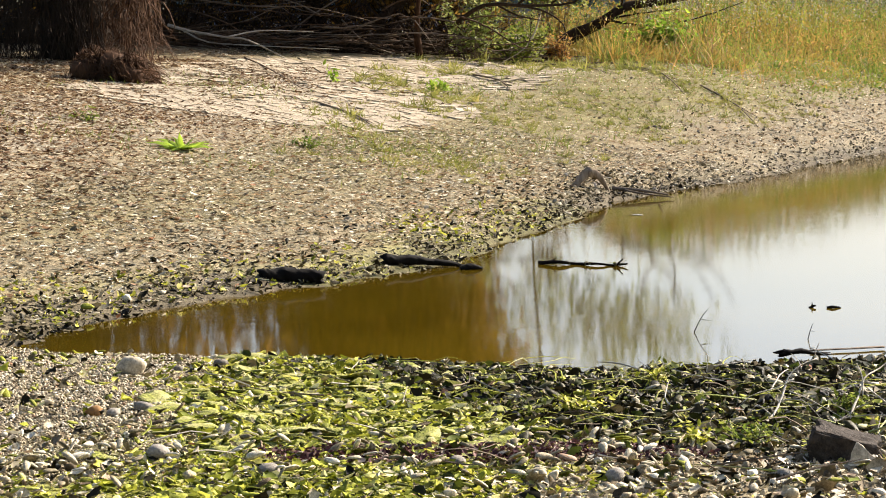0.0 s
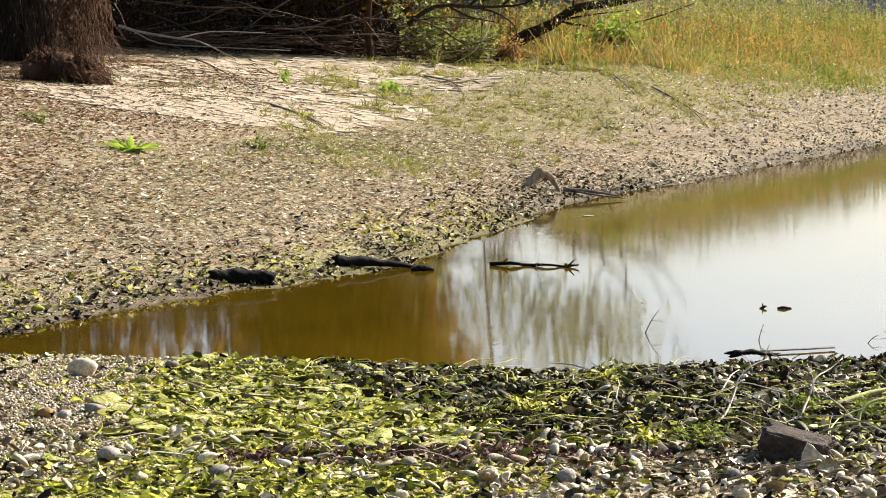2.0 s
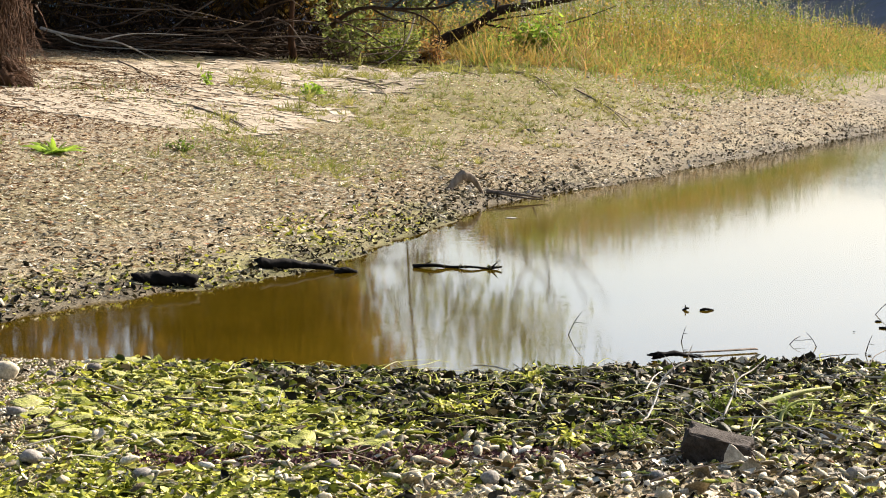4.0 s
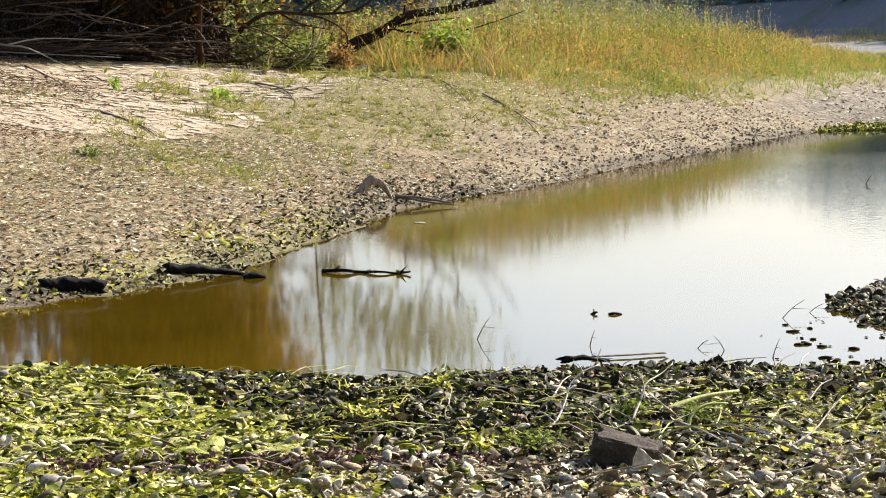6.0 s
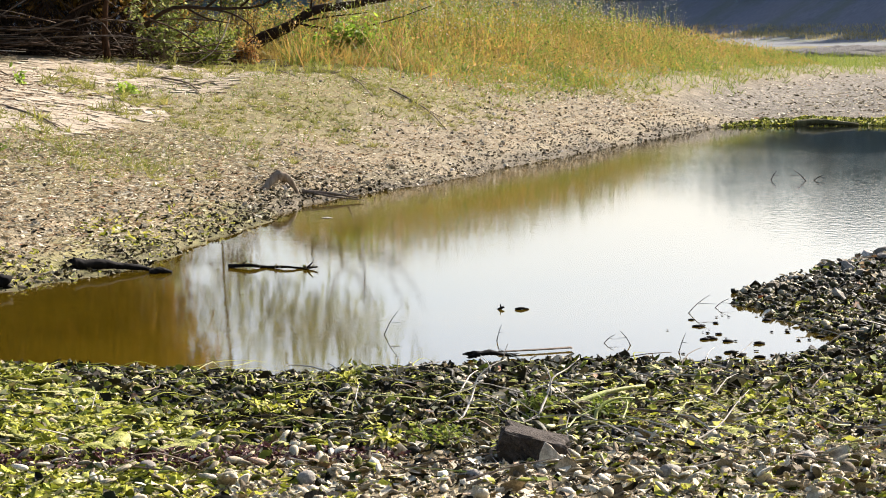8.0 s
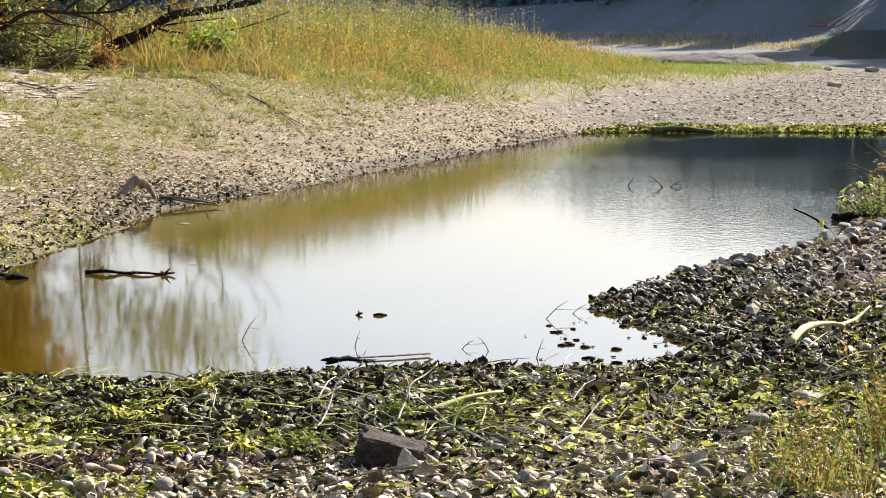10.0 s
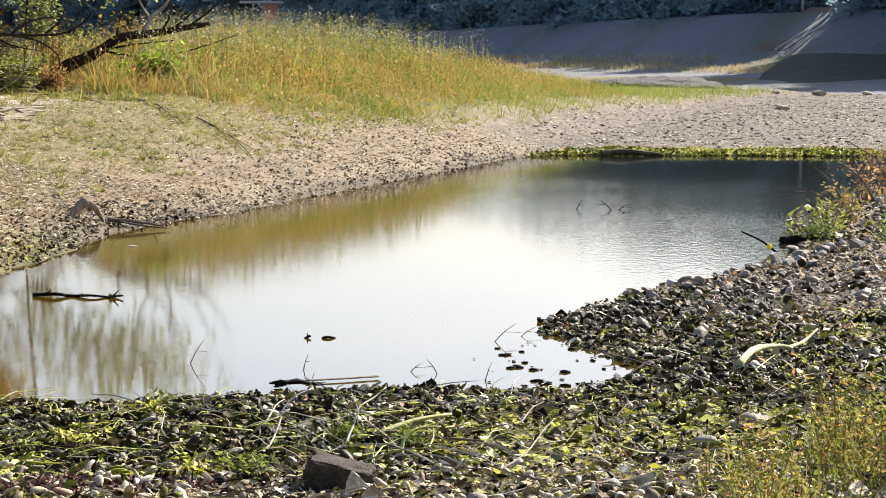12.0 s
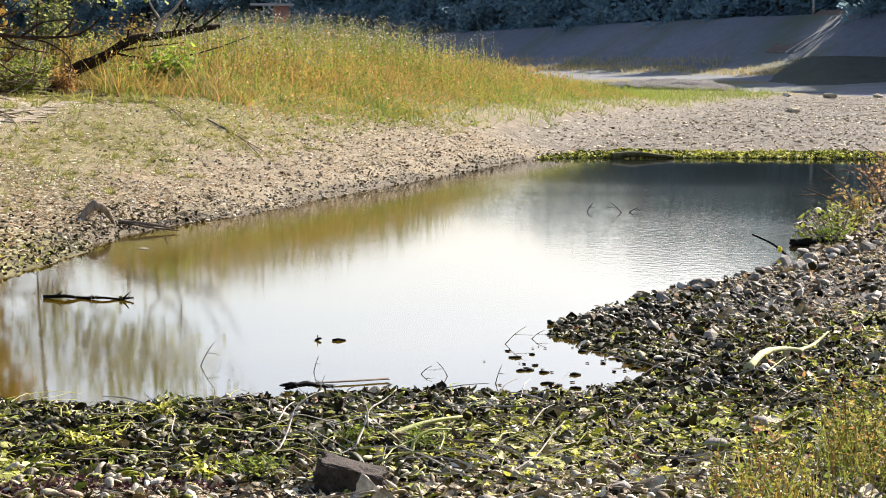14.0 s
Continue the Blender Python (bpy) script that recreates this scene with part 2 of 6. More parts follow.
def mesh_from(name, verts, faces, material, smooth_shade=False, parent=None):
    me = bpy.data.meshes.new(name)
    me.from_pydata([tuple(v) for v in verts] if not isinstance(verts, np.ndarray) else verts.tolist(), [], faces if isinstance(faces, list) else faces.tolist())
    me.materials.append(material)
    if smooth_shade:
        me.polygons.foreach_set("use_smooth", [True] * len(me.polygons))
    ob = new(name, me)
    if parent:
        ob.parent = parent
    return ob


def build_ground():
    az = np.concatenate([np.linspace(-180, -19, 24, endpoint=False), np.linspace(-19, 19, 460), np.linspace(19, 180, 24, endpoint=False)[1:]])
    r = np.concatenate([[0.0], np.geomspace(0.6, 8.5, 12, endpoint=False), np.geomspace(8.5, 60, 380, endpoint=False), np.geomspace(60, 200, 90, endpoint=False), np.geomspace(200, 3500, 16)])
    A, R = np.meshgrid(np.radians(az), r)
    x, y = R * np.sin(A), R * np.cos(A)
    z, s, d = terrain(x, y)
    idx = np.arange(x.size).reshape(x.shape)
    q = np.stack([idx[:-1], np.roll(idx, -1, 1)[:-1], np.roll(idx, -1, 1)[1:], idx[1:]], -1).reshape(-1, 4)
    ob = mesh_from("ground", np.stack([x, y, z], -1).reshape(-1, 3), q, GROUND, True)
    x, y, s, d = (a.ravel() for a in (x, y, s, d))
    bank = smooth(-0.5, 1.5, d)
    wob = 0.35 * wave(x, y, 1.3, 4.0)
    near = (y < 17) & (d < 0.5)
    # wider than the wet rim near by: shade in the gaps put into colour
    wet = 1 - smooth(0.05, 0.4 + near * (0.1 + 2.2 * smooth(-1.5, -0.6, x)), s + wob * 0.6)
    wet = wet * (1 - 0.4 * (d > -0.6))
    green = np.where(near, (1 - smooth(1.6, 3.0, s + wob) * smooth(-1.1, -0.5, x)) * smooth(-2.6, -1.7, x + wob), 0.45 * (1 - smooth(0.2, 0.7, s + wob)) * (y < 24))
    green = green * smooth(6.5, 9.0, y + wob)
    green = np.maximum(green, (1 - smooth(1.0, 1.8, s)) * (y > 44) * (d < 1) * smooth(5.2, 6.8, x))
    sand = bank * smooth(2.6, 4.6, d + wob) * (1 - smooth(6.8, 8.5, d)) * (1 - smooth(-3.0, 0.0, x + 0.1 * (36 - y))) * smooth(-7.2, -6.0, x + wob)
    grassy = bank * smooth(0.9, 2.6, d + 2 * wob) * smooth(-3.8, -1.2, x + 0.09 * (36 - y) + wob) + 0.5 * bank * smooth(0.2, 0.6, wave(x, y, 0.9, 7.0)) * smooth(1.5, 3, d)
    gravel = (1 - smooth(0.4, 1.8, d)) * smooth(40, 50, y) * smooth(0.6, 2.0, s)
    gravel = np.maximum(gravel, 0.3 * (d > -0.5) * (1 - smooth(0.8, 2.6, d + wob)) * smooth(26, 34, y) * smooth(0.1, 0.5, s))
    gravel = np.maximum(gravel, 0.4 * near * (1 - smooth(-2.2, -1.2, x + wob)) * smooth(0.2, 0.6, s))
    # on the spit this mask also carries the shade between the stones
    wet = np.maximum(wet, (1 - smooth(0.8, 2.4, s + wob)) * (d < -1) * (x > 1.5) * (1 - smooth(19, 24, y)))
    gravel = np.maximum(gravel, 0.8 * (d < -1) * (x > 1.5) * smooth(16, 20, y) * smooth(0.4, 1.0, s))
    for name, v in (("wet", wet), ("green", green), ("sand", sand), ("grassy", np.clip(grassy, 0, 1)), ("gravel", gravel)):
        ob.data.attributes.new(name, "FLOAT", "POINT").data.foreach_set("value", np.clip(v, 0, 1).astype(np.float32))
    return tagged(ob, "dry cracked mud and gravel shore of a shrunken pond", "ground", kind="structure")


def build_water():
    """One level sheet; the shore rises through it all round."""
    v = [(-4.0, 12.5, 0.0), (13.4, 12.5, 0.0), (13.4, 46.0, 0.0), (-4.0, 46.0, 0.0)]
    ob = mesh_from("pond_water", v, [(0, 1, 2, 3)], WATER)
    return tagged(ob, "still brown pond water mirroring trees and white sky", "water", kind="structure")


def build_sky_blocker():
    """Unseen slope added behind the viewer, closing the valley to cut sky fill."""
    az, up_ = np.radians(np.linspace(112, 262, 60)), np.linspace(0, 1, 14)
    A, U = np.meshgrid(az, up_)
    R = 15 + 30 * U + 2.0 * np.sin(A * 9) * U
    Z = -0.2 + 19 * smooth(0, 1, U) * (0.85 + 0.2 * np.sin(A * 5 + 1)) + 0.6 * np.sin(A * 40 + U * 17) * U
    idx = np.arange(A.size).reshape(A.shape)
    q = np.stack([idx[:-1, :-1], idx[1:, :-1], idx[1:, 1:], idx[:-1, 1:]], -1).reshape(-1, 4)
    ob = mesh_from("sky_blocker", np.stack([R * np.sin(A), R * np.cos(A), Z], -1).reshape(-1, 3), q, SKY_BLOCKER, True)
    return tagged(ob, "unseen dark green slope added behind the viewer to block sky light", "hill", kind="structure")


build_ground()
build_water()
build_sky_blocker()

# ---- shapes ----
rng = np.random.default_rng(7)


def part(name, geo, material, parent=None, label="", smooth_shade=True):
    """ONE mesh object from (vertices, faces), under a thing or a part if given."""
    ob = mesh_from(name, geo[0], geo[1], material, smooth_shade, parent)
    return tagged(ob, label)


def thing(name, label, category, at=(0, 0, 0), group=""):
    ob = new(name)
    ob.location = at
    ob.empty_display_size = 0.1
    return tagged(ob, label, category, group)


def join(geos):
    vs, fs, k = [], [], 0
    for v, f in geos:
        vs.append(v)
        fs.append(np.asarray(f) + k)
        k += len(v)
    return np.concatenate(vs), np.concatenate(fs)


def spline(pts, n):
    """Smooth line of n points through pts."""
    p = np.array(pts, float)
    if len(p) == 2:
        return p[0] + (p[1] - p[0]) * np.linspace(0, 1, n)[:, None]
    u = np.linspace(0, len(p) - 1, n)
    i = np.clip(u.astype(int), 0, len(p) - 2)
    f = (u - i)[:, None]
    a, b, c, d = p[np.maximum(i - 1, 0)], p[i], p[i + 1], p[np.minimum(i + 2, len(p) - 1)]
    return 0.5 * (2 * b + (c - a) * f + (2 * a - 5 * b + 4 * c - d) * f ** 2 + (3 * b - a - 3 * c + d) * f ** 3)


def tube(pts, r0, r1, sides=6, n=None, rough=0.0, flat=1.0, seed=0):
    """A tapered, uneven stem along pts, as triangles, closed at the ends."""
    n = n or max(3, 3 * (len(pts) - 1) + 1)
    p = spline(pts, n)
    g = np.random.default_rng(seed)
    t = np.gradient(p, axis=0)
    t /= np.linalg.norm(t, axis=1)[:, None] + 1e-9
    ref = np.array([0.13, 0.07, 1]) if abs(t[:, 2]).mean() < 0.8 else np.array([1.0, 0.11, 0.05])
    a = np.cross(t, ref)
    a /= np.linalg.norm(a, axis=1)[:, None]
    b = np.cross(t, a)
    r = np.linspace(r0, r1, n)
    ang = np.linspace(0, 2 * np.pi, sides, endpoint=False)
    rr = r[:, None] * (1 + rough * g.uniform(-1, 1, (n, sides)))
    v = p[:, None] + a[:, None] * (np.cos(ang) * rr)[..., None] + b[:, None] * (np.sin(ang) * rr * flat)[..., None]
    v = np.concatenate([v.reshape(-1, 3), p[:1], p[-1:]])
    i, j = np.meshgrid(np.arange(n - 1), np.arange(sides), indexing="ij")
    q = lambda ii, jj: ii * sides + jj % sides
    f = [np.stack([q(i, j), q(i, j + 1), q(i + 1, j + 1)], -1).reshape(-1, 3), np.stack([q(i, j), q(i + 1, j + 1), q(i + 1, j)], -1).reshape(-1, 3)]
    k = np.arange(sides)
    f.append(np.stack([np.full(sides, n * sides), (k + 1) % sides, k], -1))
    f.append(np.stack([np.full(sides, n * sides + 1), (n - 1) * sides + k, (n - 1) * sides + (k + 1) % sides], -1))
    return v, np.concatenate(f)


def ball(sub, seed=0, rough=0.18, squash=(1, 1, 1), facet=0.0):
    """An uneven stone about 1 across."""
    bm = bmesh.new()
    bmesh.ops.create_icosphere(bm, subdivisions=sub, radius=0.5)
    v = np.array([x.co[:] for x in bm.verts])
    f = np.array([[w.index for w in x.verts] for x in bm.faces])
    bm.free()
    g = np.random.default_rng(seed)
    ph = g.uniform(0, 6, 6)
    k = 1 + rough * (np.sin(v[:, 0] * 5 + ph[0]) * np.cos(v[:, 1] * 6 + ph[1]) + 0.6 * np.sin(v[:, 2] * 9 + ph[2] + v[:, 0] * 4)) + rough * 0.35 * g.uniform(-1, 1, len(v))
    v = v * k[:, None]
    if facet:
        for _ in range(6):
            d = g.normal(size=3)
            d /= np.linalg.norm(d)
            over = np.maximum(v @ d - facet * g.uniform(0.7, 1.0), 0)
            v = v - over[:, None] * d
    return v * np.array(squash), f


def shell_shape(seed=0, segs=9):
    """A mussel valve lying hollow side down: domed, pointed at the hinge."""
    g = np.random.default_rng(seed)
    a = np.linspace(0, 2 * np.pi, segs, endpoint=False)
    w = 0.27 + 0.05 * g.uniform(-1, 1)
    x = 0.5 * np.cos(a)
    y = w * np.sin(a) * (0.78 + 0.32 * np.cos(a + 0.5))
    rim = np.c_[x, y, np.zeros(segs)]
    mid = np.c_[x * 0.72 + 0.03, y * 0.74, np.full(segs, 0.12 + 0.03 * g.uniform())]
    top = np.array([[0.10, 0.01, 0.175]])
    under = np.array([[0.0, 0.0, 0.07]])
    v = np.concatenate([rim, mid, top, under])
    k = np.arange(segs)
    n = (k + 1) % segs
    f = np.concatenate([np.c_[k, n, segs + n], np.c_[k, segs + n, segs + k], np.c_[segs + k, segs + n, np.full(segs, 2 * segs)], np.c_[n, k, np.full(segs, 2 * segs + 1)]])
    return v, f


def flake_shape(seed=0):
    """A ragged narrow flake of dried weed, 1 long."""
    v, f = leaf_shape(0.5, seed)
    g = np.random.default_rng(seed + 50)
    v = v * [1, g.uniform(0.5, 1.3), 0.9] + g.normal(size=v.shape) * [0.09, 0.07, 0.08]
    return v, f


def leaf_shape(curl=0.3, seed=0):
    """A curled dry leaf, 1 long."""
    g = np.random.default_rng(seed)
    u = np.array([0, 0.3, 0.68, 1.0]) - 0.5
    w = np.array([0.03, 0.24, 0.20, 0.02]) * g.uniform(0.8, 1.25)
    z = curl * (u ** 2) * 2 + g.uniform(-0.05, 0.05, 4)
    v = np.concatenate([np.c_[u, -w, z + 0.5 * w * curl * 2], np.c_[u, np.zeros(4), z], np.c_[u, w, z + 0.5 * w * curl * 2]])
    f = []
    for row in (0, 4):
        for i in range(3):
            a, b, c, d = row + i, row + i + 1, row + 4 + i + 1, row + 4 + i
            f += [(a, b, c), (a, c, d)]
    return v, np.array(f)


def blade_shape(bend=0.35, n=3, width=0.02):
    """A blade of grass, 1 tall, bending over +x."""
    u = np.linspace(0, 1, n + 1)
    x, z = bend * u ** 2, u * (1 - 0.25 * bend * u)
    w = width * (1 - u ** 1.6) * 0.5 + 0.001
    v = np.concatenate([np.c_[x, -w, z], np.c_[x, w, z]])
    f = []
    for i in range(n):
        a, b, c, d = i, i + 1, n + 2 + i, n + 1 + i
        f += [(a, d, c), (a, c, b)]
    return v, np.array(f)


def tuft_shape(seed=0, blades=15, width=0.022, splay=0.5):
    """A tuft of grass, 1 tall: blades bending out from one root."""
    g = np.random.default_rng(seed)
    out = []
    for i in range(blades):
        v, f = blade_shape(g.uniform(0.1, 0.55), 2, width * g.uniform(0.6, 1.3))
        m = turns(g.uniform(0, 6.28, 1), g.normal(0, splay * 0.5, 1), g.normal(0, splay * 0.5, 1))[0]
        out.append((v * [1, 1, 1] * g.uniform(0.45, 1.0) @ m.T + [*g.normal(0, 0.09, 2), 0], f))
    return join(out)


def broad_shape(seed=0):
    """A broad, limp, ragged leaf, 1 long, buckled."""
    v, f = leaf_shape(0.25, seed)
    g = np.random.default_rng(seed + 70)
    return v * [1, g.uniform(1.2, 2.0), 1.0] + g.normal(size=v.shape) * [0.05, 0.06, 0.09], f


def turns(yaw, pitch, roll):
    """Rotation matrices for many pieces: about z, then tipped."""
    cz, sz, cy, sy, cx, sx = np.cos(yaw), np.sin(yaw), np.cos(pitch), np.sin(pitch), np.cos(roll), np.sin(roll)
    m = np.empty((len(yaw), 3, 3))
    m[:, 0] = np.stack([cz * cy, cz * sy * sx - sz * cx, cz * sy * cx + sz * sx], -1)
    m[:, 1] = np.stack([sz * cy, sz * sy * sx + cz * cx, sz * sy * cx - cz * sx], -1)
    m[:, 2] = np.stack([-sy, cy * sx, cy * cx], -1)
    return m


def scatter(shapes, pos, size, yaw, pitch, roll):
    """Many pieces of a few shapes, as one (vertices, triangles)."""
    out = []
    m = turns(yaw, pitch, roll)
    size = size if size.ndim == 2 else np.repeat(size[:, None], 3, 1)
    pick = np.arange(len(pos)) % len(shapes)
    for i, (v, f) in enumerate(shapes):
        k = pick == i
        if k.any():
            w = np.einsum("nij,nvj->nvi", m[k], v[None] * size[k][:, None]) + pos[k][:, None]
            g = f[None] + (np.arange(k.sum()) * len(v))[:, None, None]
            out.append((w.reshape(-1, 3), g.reshape(-1, 3)))
    return join(out)


def stuff(name, geo, material, label, category, smooth_shade=False):
    return tagged(part(name, geo, material, smooth_shade=smooth_shade), label, category, kind="stuff")


def spread(n, x0, x1, y0, y1, keep):
    """About n points of a stretch of ground for which keep(x, y, z, s, d) holds, with their heights."""
    x, y = rng.uniform(x0, x1, n), rng.uniform(y0, y1, n)
    z, s, d = lie(x, y)
    k = keep(x, y, z, s, d)
    return np.c_[x, y, z][k], s[k], d[k]


def up(x, y, dz=0.0):
    return (x, y, max(height(x, y), 0.0) + dz)


# ---- more materials ----
def mat_stone(name, stops, rough=0.75, scale=9.0, by="island", moss=None, bump=0.004):
    k = Nodes(name)
    p = k.local()
    col = k.ramp(k.island() if by == "island" else k.rnd(), stops)
    g = k.noise(p, scale * 14, 5, 0.7)
    col = k.mix(1.0, col, k.ramp(g, [(0.3, 0.45), (0.7, 1.3)]), "MULTIPLY")
    col = k.mix(1.0, col, k.ramp(k.noise(p, scale * 2.5, 3), [(0.3, 0.7), (0.7, 1.1)]), "MULTIPLY")
    if moss:
        col = k.mix(k.ramp(k.noise(p, scale, 4, 0.6), [(0.42, 0.0), (0.6, 0.9)]), col, moss)
    k.bump(g, bump, 0.6)
    return k.set(col, rough, spec=0.06)


PALE = mat_stone("pale_shell", [(0.0, (0.07, 0.05, 0.026)), (0.25, (0.23, 0.175, 0.10)), (0.5, (0.44, 0.36, 0.225)), (0.8, (0.65, 0.56, 0.38)), (0.96, (0.80, 0.72, 0.53)), (1.0, (0.30, 0.13, 0.05))], 0.7)
GREEN = mat_stone("algae_shell", [(0.0, (0.05, 0.055, 0.01)), (0.35, (0.15, 0.155, 0.024)), (0.65, (0.29, 0.285, 0.048)), (0.85, (0.42, 0.40, 0.12)), (1.0, (0.56, 0.51, 0.31))], 0.75, 7.0, moss=(0.24, 0.25, 0.028))
DARK = mat_stone("wet_dark_shell", [(0.0, (0.007, 0.006, 0.003)), (0.45, (0.026, 0.024, 0.010)), (0.72, (0.11, 0.098, 0.042)), (0.9, (0.36, 0.31, 0.19)), (1.0, (0.62, 0.55, 0.40))], 0.5, 7.0)
CLOD = mat_stone("dark_clod", [(0.0, (0.06, 0.048, 0.028)), (0.4, (0.17, 0.135, 0.08)), (0.8, (0.34, 0.28, 0.18)), (1.0, (0.55, 0.48, 0.34))], 0.8)
GREY = mat_stone("grey_stone", [(0.0, (0.055, 0.043, 0.028)), (0.4, (0.155, 0.13, 0.09)), (0.8, (0.33, 0.285, 0.21)), (1.0, (0.55, 0.49, 0.39))], 0.7)
LITTER = leafy("leaf_litter", [(0.0, (0.13, 0.07, 0.03)), (0.2, (0.27, 0.165, 0.08)), (0.45, (0.43, 0.32, 0.18)), (0.75, (0.58, 0.48, 0.31)), (1.0, (0.74, 0.68, 0.53))], 0.7, 0.25)
DRYGRASS = leafy("dry_grass", [(0.0, (0.075, 0.09, 0.018)), (0.3, (0.165, 0.155, 0.04)), (0.5, (0.27, 0.195, 0.05)), (0.72, (0.33, 0.185, 0.055)), (1.0, (0.27, 0.115, 0.04))], 0.6, 0.48, "patch")
GREENGRASS = leafy("green_grass", [(0.0, (0.05, 0.085, 0.012)), (0.4, (0.125, 0.17, 0.024)), (0.75, (0.23, 0.245, 0.045)), (1.0, (0.32, 0.26, 0.08))], 0.55, 0.48, "patch")
BRIGHTLEAF = leafy("bright_leaf", [(0.0, (0.12, 0.21, 0.02)), (1.0, (0.32, 0.42, 0.045))], 0.5, 0.5)
ALGAE = leafy("algae_flake", [(0.0, (0.04, 0.045, 0.006)), (0.25, (0.14, 0.16, 0.014)), (0.5, (0.37, 0.38, 0.04)), (0.78, (0.60, 0.56, 0.10)), (1.0, (0.68, 0.62, 0.38))], 0.75, 0.3, spot=30.0)
DARKLEAF = leafy("dark_flake", [(0.0, (0.006, 0.0055, 0.003)), (0.45, (0.022, 0.018, 0.008)), (0.75, (0.085, 0.068, 0.03)), (0.92, (0.25, 0.205, 0.11)), (0.98, (0.44, 0.38, 0.25)), (1.0, (0.24, 0.08, 0.03))], 0.7, 0.08, spot=30.0)
SCRAP = leafy("pale_scrap", [(0.0, (0.10, 0.082, 0.05)), (0.3, (0.25, 0.215, 0.135)), (0.65, (0.43, 0.385, 0.265)), (0.95, (0.62, 0.57, 0.43)), (1.0, (0.28, 0.12, 0.05))], 0.75, 0.12, spot=30.0)
WEEDLEAF = leafy("weed_leaf", [(0.0, (0.06, 0.095, 0.014)), (0.45, (0.16, 0.18, 0.03)), (0.8, (0.28, 0.24, 0.05)), (1.0, (0.36, 0.17, 0.055))], 0.55, 0.5)
GOLDGRASS = leafy("gold_grass", [(0.0, (0.08, 0.085, 0.015)), (0.3, (0.21, 0.165, 0.032)), (0.6, (0.33, 0.22, 0.05)), (1.0, (0.28, 0.155, 0.045))], 0.6, 0.45, "patch")
BROWNLITTER = leafy("brown_litter", [(0.0, (0.045, 0.024, 0.012)), (0.5, (0.14, 0.075, 0.035)), (0.85, (0.26, 0.165, 0.09)), (1.0, (0.46, 0.36, 0.24))], 0.75, 0.15)
LOWWEED = leafy("low_weed", [(0.0, (0.11, 0.115, 0.025)), (0.5, (0.20, 0.20, 0.045)), (0.8, (0.32, 0.29, 0.085)), (1.0, (0.36, 0.25, 0.11))], 0.6, 0.45, "patch")
RUST = leafy("rust_grass", [(0.0, (0.19, 0.10, 0.04)), (0.5, (0.32, 0.19, 0.075)), (1.0, (0.44, 0.33, 0.16))], 0.65, 0.5)
WILLOW = leafy("willow_leaf", [(0.0, (0.09, 0.12, 0.025)), (0.6, (0.19, 0.22, 0.05)), (1.0, (0.33, 0.34, 0.13))], 0.5, 0.5)
CROWN = leafy("autumn_crown", [(0.0, (0.075, 0.05, 0.012)), (0.5, (0.19, 0.115, 0.02)), (1.0, (0.31, 0.17, 0.04))], 0.6, 0.4)
# blue and lightened: distance haze is put into the leaf colour
HAZY_WOODS = leafy("hazed_foliage", [(0.0, (0.12, 0.19, 0.21)), (0.6, (0.17, 0.26, 0.28)), (1.0, (0.23, 0.32, 0.31))], 0.6, 0.5)
BARK = woody("dark_bark", (0.014, 0.009, 0.006), (0.06, 0.039, 0.023))
ROOT = woody("brown_root", (0.022, 0.011, 0.005), (0.105, 0.05, 0.021), 30.0)
PALETWIG = woody("bleached_wood", (0.26, 0.23, 0.18), (0.52, 0.47, 0.38), 24.0)
DARKTWIG = woody("dark_brown_twig", (0.035, 0.022, 0.013), (0.12, 0.076, 0.045), 24.0)
TWIG = woody("grey_brown_twig", (0.075, 0.055, 0.038), (0.20, 0.155, 0.11), 24.0)
SOAKED = woody("soaked_wood", (0.003, 0.0025, 0.0018), (0.011, 0.009, 0.006), 20.0, 0.85)
MOSSY = woody("algae_wood", (0.20, 0.19, 0.06), (0.42, 0.41, 0.17), 20.0, 0.6, moss=(0.25, 0.29, 0.05))
DRIFT = woody("driftwood", (0.085, 0.058, 0.034), (0.36, 0.28, 0.19), 22.0)
CONCRETE = mat_stone("concrete", [(0.0, (0.36, 0.33, 0.29)), (1.0, (0.45, 0.41, 0.36))], 0.85, 2.0, "rnd")
BRICKRED = mat_stone("red_render", [(0.0, (0.40, 0.19, 0.15)), (1.0, (0.44, 0.22, 0.17))], 0.85, 2.0, "rnd")
FOAM = mat_stone("foam", [(0.0, (0.30, 0.29, 0.24)), (1.0, (0.36, 0.35, 0.30))], 0.8)


def mat_algae_mat():
    """A felted mat of yellow-green algae."""
    k = Nodes("algae_mat")
    p = k.pos()
    n1, n2 = k.noise(p, 60.0, 5, 0.7), k.noise(p, 9.0, 4, 0.6)
    col = k.ramp(n1, [(0.3, (0.05, 0.06, 0.01)), (0.55, (0.20, 0.21, 0.035)), (0.75, (0.40, 0.39, 0.10))])
    col = k.mix(k.ramp(n2, [(0.45, 0.0), (0.65, 0.8)]), col, (0.40, 0.36, 0.16))
    k.bump(n1, 0.012, 1.0)
    return k.set(col, 0.85, spec=0.1)


ALGAEMAT = mat_algae_mat()
SILT = mat_stone("dried_silt", [(0.0, (0.26, 0.21, 0.14)), (0.6, (0.34, 0.285, 0.20)), (1.0, (0.43, 0.37, 0.27))], 0.9, 3.0, bump=0.006)
DARKGREEN = leafy("dark_green_flake", [(0.0, (0.010, 0.012, 0.004)), (0.4, (0.045, 0.056, 0.010)), (0.75, (0.135, 0.16, 0.02)), (0.93, (0.34, 0.36, 0.06)), (1.0, (0.55, 0.51, 0.22))], 0.7, 0.15, spot=30.0)


